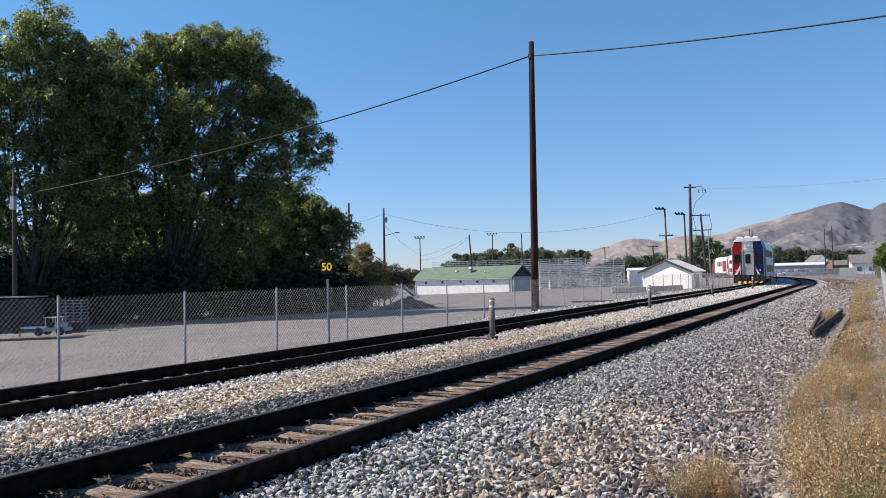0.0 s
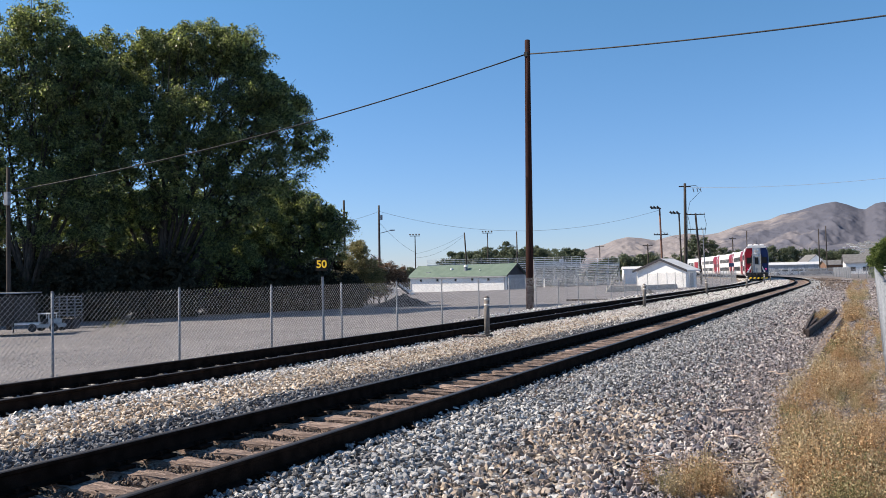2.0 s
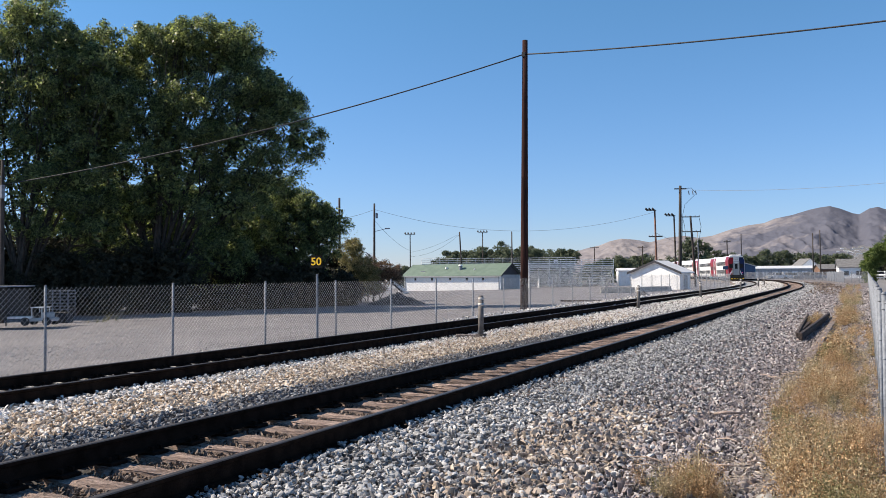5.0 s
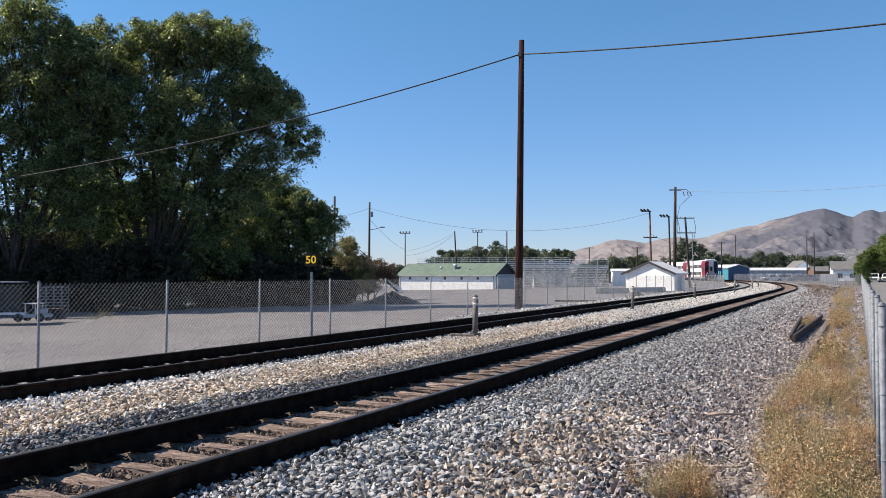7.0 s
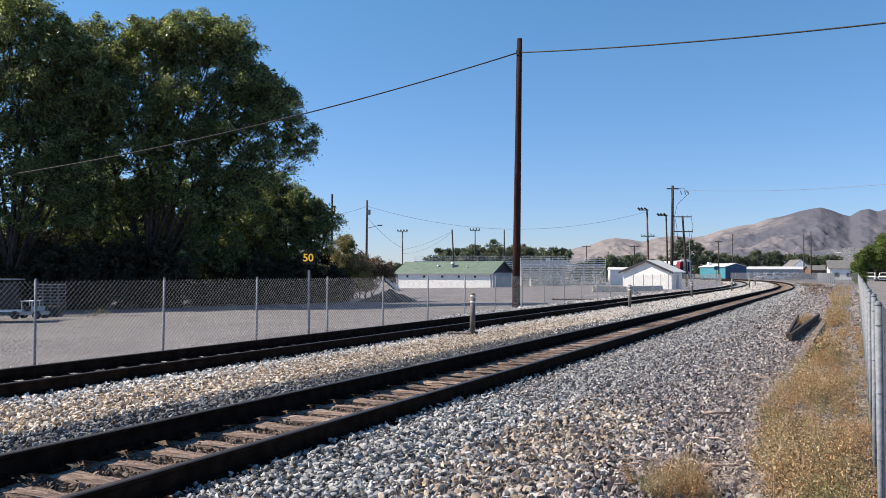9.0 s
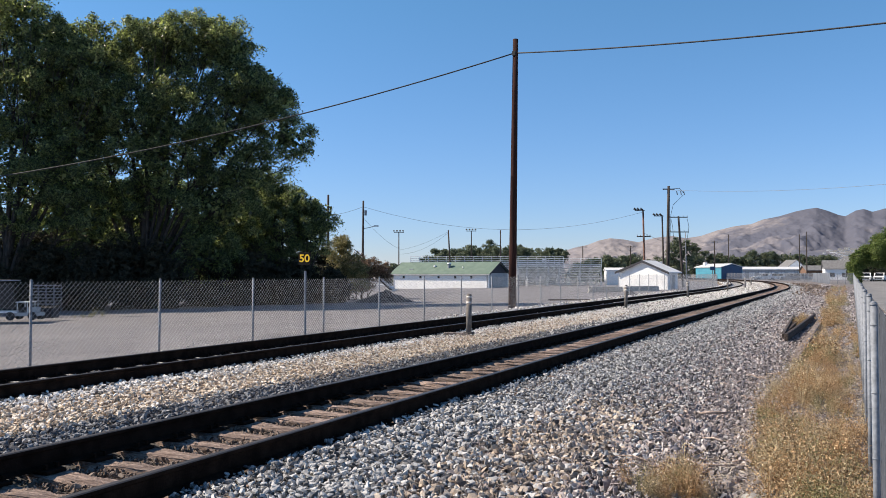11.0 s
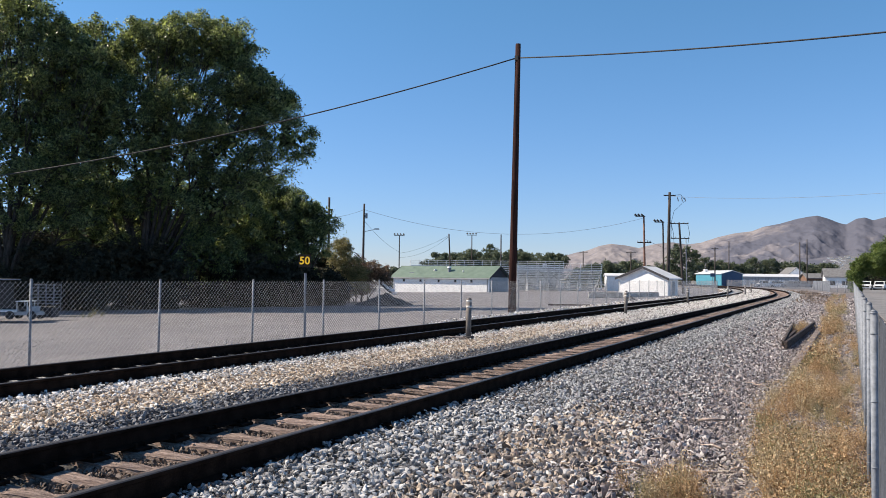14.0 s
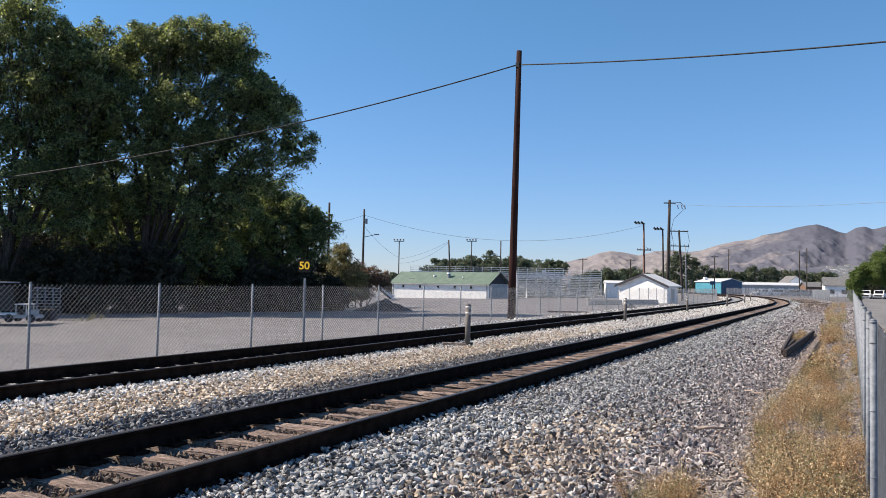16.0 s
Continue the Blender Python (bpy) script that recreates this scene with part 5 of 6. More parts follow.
def build_stones():
    grey = lambda u, s, j, k: (u < -2.75 + 0.7 * j) | (k < 0.25)
    for far, s0, s1 in ((False, 4.6, 10.0), (True, 10.0, 150.0)):
        stone_field("ballast_stones", "sharp grey broken ballast stones", STONE_GREY, -4.46, -1.7, s0, s1, 800, 0.0232, 21 + far, grey, far=far)
        stone_field("ballast_stones", "brown and grey mixed stones beside the track", STONE_MIX, -3.6, -0.75, s0, s1, 740, 0.0225, 23 + far, lambda u, s, j, k: (u > -2.75 + 0.8 * j) & (k < 1.15 - 0.35 * (u > -1.3)), far=far, chips=True)
        stone_field("ballast_stones", "tan and brown stones beside the track", STONE_BROWN, -3.2, -1.9, s0, min(s1, 14), 760, 0.0235, 51 + far, lambda u, s, j, k: (np.abs(u + 2.5) < 0.5 + 0.35 * j) & (s < 8.5 + 3 * k), far=far, chips=True, lift=0.012)
        stone_field("ballast_stones", "dark blue-grey ballast stones", STONE_DARK, -7.75, -6.13, s0, s1, 800, 0.024, 25 + far, lambda u, s, j, k: (u > -7.40 + 0.12 * j) & (s < 26 + 20 * k), far=far)
        stone_field("ballast_stones", "tan ballast stones between the tracks", STONE_TAN, -9.72, -7.15, s0, min(s1, 36), 800, 0.0235, 27 + far, lambda u, s, j, k: (u < -7.35 + 0.12 * j) & (u > -8.85 + 0.35 * j) & (s < 22 + 14 * k), far=far, lift=0.02)
        stone_field("ballast_stones", "pale ballast stones between the tracks", STONE_PALE, -9.72, -6.6, s0, s1, 700, 0.0245, 37 + far, lambda u, s, j, k: (s > 19 + 17 * k) | (u < -8.7 + 0.3 * j), far=far, lift=0.02)
        stone_field("ballast_stones", "small brown stones between the sleepers", STONE_CRIB, -5.98, -4.58, s0 if far else 3.2, min(s1, 60), 760, 0.0165, 29 + far, far=far, chips=True, lift=-0.010 if far else 0.012)
        stone_field("ballast_stones", "pale ballast stones on the outer shoulder", STONE_PALE, -12.5, -11.42, max(s0, 14), s1, 450, 0.028, 31 + far, far=far)
        stone_field("ballast_stones", "ballast stones in the second track", STONE_MIX, -11.2, -9.9, s0, min(s1, 50), 200, 0.03, 33 + far, far=far)

    # the same stones go on beside and behind the camera
    for lab, mt, u0, u1, many, size in (("sharp grey broken ballast stones", STONE_GREY, -4.46, -2.2, 420, 0.024), ("brown and grey mixed stones beside the track", STONE_MIX, -2.6, -0.75, 330, 0.024),
                                        ("dark blue-grey ballast stones", STONE_DARK, -7.4, -6.13, 420, 0.025), ("tan ballast stones between the tracks", STONE_TAN, -9.4, -7.3, 420, 0.025),
                                        ("small brown stones between the sleepers", STONE_CRIB, -5.98, -4.58, 260, 0.02)):
        stone_field("ballast_stones", lab, mt, u0, u1, -9, 4.6 if mt is not STONE_CRIB else 3.2, many, size, 71, far=True, lift=0.01)
    # a low windrow of stones heaped along the outer shoulder
    for k, (wide, lift) in enumerate(((0.42, 0.02), (0.36, 0.06), (0.28, 0.10), (0.18, 0.13))):
        stone_field("ballast_stones", "pale ballast stones heaped along the outer shoulder", STONE_PALE, -12.28 - wide, -12.28 + wide, 25, 70, 520, 0.030, 61 + k, lambda u, s, j, q: s > 27 + 3 * j, far=True, lift=lift + 0.03)
    stone_field("soil_stones", "dark brown rubble on the bare ground beside the curve", STONE_CRIB, -3.4, -0.8, 66, 135, 260, 0.03, 45, lambda u, s, j, k: k < 0.25 + (s - 66) / 40, far=True, lift=0.02, chips=True)
    stone_field("soil_stones", "small pale stones and litter on bare soil by the fence", STONE_MIX, -1.5, 0.45, 5.5, 130, 420, 0.016, 41, far=True, lift=0.026, chips=True)

    stone_field("soil_stones", "small stones on the bare ground along the fence", STONE_MIX, 0.35, 1.6, 28, 130, 300, 0.02, 43, far=True, lift=0.026, chips=True)
    rng = np.random.default_rng(91)
    n = 20000
    y = 9 * np.exp(rng.uniform(0, 1, n) * math.log(60 / 9))
    x = -13.2 - rng.uniform(0, 1, n) ** 1.1 * 24
    z = np.array([ground_z(a, b) for a, b in zip(x, y)]) + 0.004
    o = np.array([(1, 0, 0), (-1, 0, 0), (0, 1, 0), (0, -1, 0), (0, 0, 1), (0, 0, -1)], float)
    of = np.array([(0, 2, 4), (2, 1, 4), (1, 3, 4), (3, 0, 4), (2, 0, 5), (1, 2, 5), (3, 1, 5), (0, 3, 5)])
    tagged(scatter("yard_pebbles", [(o * rng.uniform(0.6, 1.2, (6, 1)), of) for _ in range(5)], np.c_[x, y, z], rng.uniform(0.008, 0.03, n), YARD_STONE, 0.8, seed=3),
           "loose pebbles on the gravel yard", "gravel", kind="stuff")


build_stones()


def weed_protos(count, seed, tall, stems, leaves, spread, leaf):
    """Bushy dry weeds: thin stems set with many tiny leaves and seed heads."""
    rng = np.random.default_rng(seed)
    out = []
    for _ in range(count):
        vs, fs = [], []
        for _ in range(stems):
            a = rng.uniform(0, 2 * math.pi)
            lean = rng.uniform(0.1, 1.0) ** 0.7 * spread
            top = np.array([math.cos(a) * lean, math.sin(a) * lean, tall * rng.uniform(0.55, 1.1) * (1 - 0.35 * (lean / spread) ** 2)])
            side = np.array([-math.sin(a), math.cos(a), 0]) * 0.0025
            k = len(vs)
            vs += [-side, side, top + side * 0.4, top - side * 0.4]
            fs.append((k, k + 1, k + 2, k + 3))
            for _ in range(leaves):
                f = rng.uniform(0.12, 1.0) ** 0.75
                c = top * f + rng.normal(size=3) * (0.042, 0.042, 0.028) * (0.4 + f)
                c[2] = max(c[2], 0.01)
                d = rng.normal(size=3)
                d /= np.linalg.norm(d)
                e = np.cross(d, rng.normal(size=3))
                e /= np.linalg.norm(e)
                w = leaf * rng.uniform(0.6, 1.4)
                k = len(vs)
                vs += [c - d * w * 1.5, c + e * w * 0.65, c + d * w * 1.5, c - e * w * 0.65]
                fs.append((k, k + 1, k + 2, k + 3))
        out.append((np.array(vs), np.array(fs)))
    return out


def build_weeds():
    rng = np.random.default_rng(77)
    fine, coarse = weed_protos(9, 1, 0.36, 14, 50, 0.17, 0.0056), weed_protos(8, 2, 0.36, 11, 20, 0.20, 0.0105)
    spots = []
    for i in range(960):
        s = 5.8 * math.exp(rng.uniform(0, 1) * math.log(18)) if i < 680 else rng.uniform(17, 62)
        left = float(np.interp(s, [6, 7, 9, 11.6, 13, 18, 22, 30, 38, 44, 60, 100], [-0.45, -0.55, -0.66, -0.98, -0.74, -0.42, -0.38, -0.45, -0.7, -0.5, -0.8, -0.9]))
        right = float(np.interp(s, [6, 9, 14, 18, 24, 40, 100], [0.10, 0.0, -0.10, -0.28, -0.15, 0.15, 0.4]))
        x = rng.uniform(left - 0.10, right + 0.05)
        lush = noise.noise((x * 1.6, s * 0.5, 4)) + 0.25 * (1 - (x - left) / max(right - left, 0.2))
        if s > 19 and lush < 0.06 or 40 < s < 47 and rng.uniform() < 0.85 or lush < -0.22:
            continue
        spots.append((x, s, lush))
    for _ in range(34):
        a, r = rng.uniform(0, 6.28), rng.uniform(0, 1) ** 0.6
        spots.append((-1.24 + 0.33 * r * math.cos(a), 6.62 + 0.42 * r * math.sin(a), rng.uniform(-0.6, 0.1)))
    for _ in range(26):
        spots.append((rng.uniform(-1.42, -1.16), rng.uniform(28.5, 33), -0.2))
    for _ in range(170):
        s = 6.0 * math.exp(rng.uniform(0, 1) * math.log(5))
        spots.append((rng.uniform(-0.45, 0.2) + 0.0108 * s, s, rng.uniform(-0.6, -0.1)))
    spots = np.array([p for p in spots if math.hypot(p[0] + 0.60, p[1] - 6.48) > 0.34])   # bare round the boulder
    p = np.c_[spots[:, 0], spots[:, 1], np.full(len(spots), -0.02)]
    size = rng.uniform(0.5, 1.35, len(p)) * np.clip(0.85 + spots[:, 2] * 0.5, 0.45, 1.2)
    tone = 0.7 * noise_at(p) + rng.normal(size=len(p)) * 0.24
    for near in (True, False):
        for lo, hi, mt, lab in ((-9, 0.02, ORANGEWEED, "dry rust-brown knee-high weeds along the fence"), (0.02, 0.30, DRYWEED, "dry tan knee-high weeds along the fence"), (0.30, 9, GREENWEED, "half-green dry weeds along the fence")):
            sel = (tone >= lo) & (tone < hi) & ((p[:, 1] < 17) == near)
            tagged(scatter("dry_weeds", fine if near else coarse, p[sel], size[sel], mt, up=True, seed=5), lab, "weeds", kind="stuff")
    k = 7
    q = np.c_[rng.uniform(-0.5, 0.5, k) - 33.6, rng.uniform(-0.6, 0.9, k) + 29.6, np.full(k, -0.5)]
    tagged(scatter("yard_weeds", coarse, q, rng.uniform(0.6, 1.5, k), GREENWEED, up=True, seed=9), "tufts of green weeds in the yard", "weeds", kind="stuff")
    # broken straw lying on the soil
    n = 9000
    s = 5.8 * np.exp(rng.uniform(0, 1, n) * math.log(11))
    x = rng.uniform(-1.15, 0.36, n) + 0.0108 * s
    bits = []
    for _ in range(6):
        l, w, b = rng.uniform(0.02, 0.07), rng.uniform(0.0015, 0.004), rng.uniform(-0.01, 0.01)
        bits.append((np.array([(-l, -w, 0), (0, b - w, 0.004), (l, -w, 0), (l, w, 0.001), (0, b + w, 0.005), (-l, w, 0.001)]), np.array([(0, 1, 4, 5), (1, 2, 3, 4)])))
    tagged(scatter("straw", bits, np.c_[x, s, np.full(n, 0.012) + rng.uniform(0, 0.012, n)], rng.uniform(0.6, 1.4, n), STRAW, up=True, seed=8), "broken dry straw lying on the soil by the fence", "straw", kind="stuff")


def noise_at(p):
    return np.array([noise.noise((x * 1.7, y * 0.8, 9)) for x, y, _ in p])


build_weeds()


def beam(name, label, a, b, w, h, mat, cat):
    a, b = Vector(a), Vector(b)
    d = b - a
    g = Geo().box((0, 0, 0), (w, d.length, h), bevel=0.012)
    m = Matrix.Translation((a + b) / 2) @ Matrix.Rotation(math.atan2(-d.x, d.y), 4, "Z") @ Matrix.Rotation(math.atan2(d.z, math.hypot(d.x, d.y)), 4, "X")
    return tagged(part(name, g, mat, label=label, at=m), category=cat)


def build_litter():
    beam("bridge_timber", "black tarred timber lying beside the track", (-1.25, 22.3, 0.10), (-0.92, 33.6, 0.10), 0.09, 0.19, TARRED, "timber")
    beam("bridge_timber", "shorter dark timber lying beside the track", (-1.37, 23.2, 0.07), (-1.62, 33.6, 0.07), 0.07, 0.13, TARRED, "timber")
    beam("bridge_timber", "short dark spacer timber under the pile", (-1.40, 24.6, 0.05), (-1.36, 30.0, 0.05), 0.10, 0.10, TARRED, "timber")
    beam("plank", "weathered plank lying along the weeds", (-0.82, 16.9, 0.05), (-0.65, 33.2, 0.07), 0.16, 0.09, PLANK, "plank")
    beam("plank", "broken weathered board in the weeds", (-0.55, 16.4, 0.04), (0.0, 17.2, 0.04), 0.06, 0.03, PLANK, "plank")
    beam("plank", "dark broken board by the fence", (-0.15, 8.45, 0.03), (0.12, 8.6, 0.05), 0.07, 0.04, TARRED, "plank")
    g = Geo().path([(-1.53, 10.25, 0.04), (-1.40, 10.31, 0.055), (-1.28, 10.36, 0.05), (-1.15, 10.47, 0.045)], [0.016, 0.018, 0.015, 0.008], n=6)
    tagged(part("stick", g, STICK, label="bare dry stick on the stones", smooth=True), category="stick")
    rng = random.Random(3)
    for _ in range(26):
        x, y = rng.uniform(-1.9, -0.75), rng.uniform(7.0, 15)
        d = rng.uniform(0, 3.1)
        l = rng.uniform(0.05, 0.16)
        g = Geo().path([(x, y, 0.035), (x + l * math.cos(d), y + l * math.sin(d), 0.05), (x + 2 * l * math.cos(d + 0.2), y + 2 * l * math.sin(d + 0.2), 0.035)], [0.008, 0.007, 0.004], n=5)
        tagged(part("stick", g, STICK, label="small dry twig on the stones", smooth=True), category="stick", group="dry twigs")
    v, f = stone_protos(1, 44, 0.1)[0]
    me = array_mesh("boulder", v * (0.19, 0.15, 0.10), f)
    me.polygons.foreach_set("use_smooth", [True] * len(f))
    ob = tagged(part("boulder", me, CONCRETE, label="smooth pale grey boulder at the edge of the weeds", at=pose(-0.60, 6.50, 0.03, 0, 0, 20)), category="stone")
    sub = ob.modifiers.new("round", "SUBSURF")
    sub.levels = sub.render_levels = 2
    # pale earth bank and an old rail across the far ground
    tagged(part("old_rail", Geo().path([(-5.6, 110.0, 0.12), (-3.4, 109.2, 0.10), (-0.9, 108.0, 0.06)], 0.07, n=6), RAIL, label="rusty old rail lying across the ground"), category="rail")


build_litter()


# ---- vehicles and the clutter under the elms ----
def wheel_geo(r, w):
    g = Geo()
    g.tube((-w / 2, 0, 0), (w / 2, 0, 0), r, n=16)
    return g


def pickup(label, at, rz, paint, name="pickup_truck", van=False, group="parked vehicles"):
    """A parked pickup or car, 5.3 m long, nose towards local -y."""
    c = thing(name, label, "car", group, Matrix.Translation(at) @ Matrix.Rotation(rz, 4, "Z"))
    low = [(-2.65, 0.45), (-2.62, 0.95), (-1.35, 1.08), (2.6, 1.08), (2.65, 0.5), (2.1, 0.38), (-2.2, 0.38)]
    part("body", Geo().extrude(low, -0.95, 0.95, "x"), paint, c)
    cab = [(-1.3, 1.08), (-0.65, 1.72), (2.5 if van else 0.9, 1.75), (2.62 if van else 1.1, 1.08)]
    part("cab", Geo().extrude(cab, -0.86, 0.86, "x"), paint, c)
    part("windscreen", Geo().add([(-0.76, -1.27, 1.14), (0.76, -1.27, 1.14), (0.7, -0.72, 1.67), (-0.7, -0.72, 1.67)], [(0, 1, 2, 3)]), GLASS, c)
    for x in (-0.868, 0.868):
        part("side_window", Geo().box((x, 0.05 + 0.6 * van, 1.42), (0.02, 1.35 + 1.4 * van, 0.42)), GLASS, c)
    part("grille", Geo().box((0, -2.655, 0.72), (1.3, 0.03, 0.28)), BLACK, c)
    for x in (-0.78, 0.78):
        part("headlight", Geo().box((x, -2.65, 0.82), (0.28, 0.04, 0.18)), BAND, c)
        for y in (-1.65, 1.65):
            w = part("wheel", wheel_geo(0.38, 0.24), BLACK, c, at=pose(x * 1.12, y, 0.38))
            part("rim", wheel_geo(0.22, 0.25), GALV, w)
    part("bumper", Geo().box((0, -2.7, 0.45), (1.8, 0.12, 0.18), bevel=0.02), GALV, c)
    return c


def build_vehicles():
    pickup("white pickup truck parked under the trees", (4.3, 183.0, -0.05), radians(-4), WHITE)
    pickup("dark grey pickup parked beneath the shrubs", (-41.0, 62.4, -0.7), radians(33), DARKTRIM)
    pickup("white van parked under the trees", (6.75, 184.0, -0.05), radians(-8), WHITE, "van", True)
    for i, (x, y, lab, mt) in enumerate(((-17.2, 219, "white pickup parked behind the far fence", WHITE), (-13.9, 221, "white van parked behind the far fence", WHITE), (-11.4, 222, "silver car parked behind the far fence", GALV), (-8.9, 224, "silver car parked behind the far fence", GALV))):
        pickup(lab, (x, y, -0.25), radians(25.5 + 90 * (1 if i % 2 else -1)), mt, van=i in (1, 2))
    # dark box trailer, utility cart and crates in the shade
    t = thing("box_trailer", "dark flat-roofed box trailer standing under the elms", "trailer", at=Matrix.Translation((-33.6, 24.0, -0.36)) @ Matrix.Rotation(LEAN, 4, "Z"))
    part("body", Geo().box((-1.6, 1.2, 0.95), (3.9, 2.0, 1.3), bevel=0.03), BLACK, t)
    part("roof", Geo().box((-1.6, 1.2, 1.72), (4.3, 2.3, 0.05)), GALV, t)
    for x in (-3.6, 0.4):
        for y in (0.15, 2.25):
            part("corner_post", Geo().tube((x, y, 0), (x, y, 1.7), 0.03, n=6), GREYPOLE, t)
    part("drawbar", Geo().box((0.6, 1.2, 0.4), (1.2, 0.1, 0.1)), BLACK, t)
    for x in (-2.4, -0.8):
        part("wheel", wheel_geo(0.33, 0.2), BLACK, t, at=pose(x, 0.2, 0.33, 0, 0, 90))
    c = thing("utility_cart", "small white utility cart with a cab in the shade", "cart", at=Matrix.Translation((-32.42, 25.25, -0.36)) @ Matrix.Rotation(LEAN, 4, "Z") @ Matrix.Scale(0.68, 4))
    part("chassis", Geo().box((0.1, 0, 0.38), (2.0, 1.1, 0.22), bevel=0.04), GREYWALL, c)
    part("hood", Geo().box((0.62, 0, 0.62), (0.45, 1.0, 0.4), bevel=0.06), GREYWALL, c)
    part("flatbed", Geo().box((-1.05, 0, 0.52), (1.7, 1.2, 0.12), bevel=0.01), WHITE, c)
    part("seat", Geo().box((0.1, 0, 0.66), (0.45, 0.95, 0.3), bevel=0.05), BLACK, c)
    for x in (-0.2, 0.45):
        for y in (-0.5, 0.5):
            part("cab_post", Geo().tube((x, y, 0.5), (x, y, 1.14), 0.03, n=6), WHITE, c)
    part("cab_roof", Geo().box((0.12, 0, 1.16), (0.85, 1.15, 0.05), bevel=0.01), WHITE, c)
    for x in (-0.6, 0.8):
        for y in (-0.55, 0.55):
            part("wheel", wheel_geo(0.27, 0.18), BLACK, c, at=pose(x, y, 0.27, 0, 0, 90))
    r = thing("storage_rack", "stack of open wire crates beside the cart", "rack", at=Matrix.Translation((-36.9, 30.0, -0.4)) @ Matrix.Rotation(LEAN, 4, "Z"))
    for z in (0.5, 0.66, 0.82, 0.98, 1.14, 1.30, 1.45):
        part("shelf", Geo().box((0, 0, z), (1.25, 0.8, 0.03)), GALV, r)
    for x in (-0.6, -0.2, 0.2, 0.6):
        for y in (-0.38, 0.38):
            part("upright", Geo().box((x, y, 0.75), (0.03, 0.03, 1.5)), GALV, r)
    e = thing("equipment_crate", "dark covered equipment crate beside the cart", "crate", at=Matrix.Translation((-33.3, 27.2, -0.38)) @ Matrix.Rotation(LEAN, 4, "Z"))
    part("body", Geo().box((0, 0, 0.22), (0.75, 0.6, 0.44), bevel=0.03), DARKTRIM, e)
    part("lid", Geo().box((0, 0, 0.47), (0.8, 0.64, 0.07), bevel=0.02), BLACK, e)
    for x in (-0.25, 0.25):
        part("strap", Geo().box((x, -0.31, 0.24), (0.05, 0.02, 0.46)), GREYPOLE, e)


build_vehicles()



def build_yard_items():
    """Low clutter in front of the white shed and the bleachers."""
    for a, b in (((-24.6, 88.0), (-21.3, 89.5)), ((-21.7, 92.2), (-18.9, 96.4))):
        d = Vector((b[0] - a[0], b[1] - a[1], 0))
        m = Matrix.Translation(((a[0] + b[0]) / 2, (a[1] + b[1]) / 2, -0.42)) @ Matrix.Rotation(math.atan2(d.y, d.x), 4, "Z")
        g = Geo().extrude([(-0.28, 0), (0.28, 0), (0.26, 0.15), (0.12, 0.62), (-0.12, 0.62), (-0.26, 0.15)], -d.length / 2, d.length / 2, "x")
        tagged(part("concrete_barrier", g, CONCRETE, label="pale concrete barrier lying in front of the white shed", at=m), category="barrier", group="concrete barriers")
    g = Geo()
    n, k = 22, 7
    for j in range(k + 1):
        for i in range(n):
            a, r = 2 * math.pi * i / n, j / k
            x, y = 0.75 * r * math.cos(a), 0.7 * r * math.sin(a)
            g.v.append((x, y, 0.48 * (1 - r) + 0.08 * noise.noise((x * 4, y * 4, 1)) * (1 - r) - 0.02))
    g.f = [(j * n + i, (j + 1) * n + i, (j + 1) * n + (i + 1) % n, j * n + (i + 1) % n) for j in range(k) for i in range(n)]
    g.m = [0] * len(g.f)
    tagged(part("heap", g, MULCH, label="small mound of dark earth behind the chain-link fence", at=pose(-17.6, 77.3, -0.38)), category="heap")
    beam("bridge_timber", "dark old timber lying on the gravel yard", (-19.6, 59.3, -0.33), (-16.4, 59.5, -0.31), 0.26, 0.2, TARRED, "timber")
    t = thing("pipe_gate", "bent pale steel pipe gate standing in the yard", "gate", at=Matrix.Translation((-22.2, 83.7, -0.42)) @ Matrix.Rotation(LEAN, 4, "Z"))
    part("hoop", Geo().path([(-0.5, 0, -0.05), (-0.48, 0, 1.3), (-0.35, 0, 1.5), (0.35, 0, 1.5), (0.48, 0, 1.3), (0.5, 0, -0.05)], 0.035, n=6), BAND, t, smooth=True)
    for z in (0.55, 1.0):
        part("crossbar", Geo().tube((-0.5, 0, z), (0.5, 0, z), 0.025), BAND, t)
    part("brace", Geo().tube((-1.3, 0.1, 0.0), (-0.48, 0, 1.2), 0.03), BAND, t)
    s = thing("signboard", "small dark blue board on a steel post behind the fence", "sign", at=Matrix.Translation((-16.7, 125.0, -0.4)) @ Matrix.Rotation(LEAN, 4, "Z"))
    part("post", Geo().tube((0, 0, -0.1), (0, 0, 2.9), 0.05), GREYPOLE, s)
    part("board", Geo().box((0, -0.07, 2.75), (0.75, 0.04, 0.5), bevel=0.01), BLUEWALL, s, "dark blue board")


build_yard_items()

# ---- the train ----
CAR = 25.9


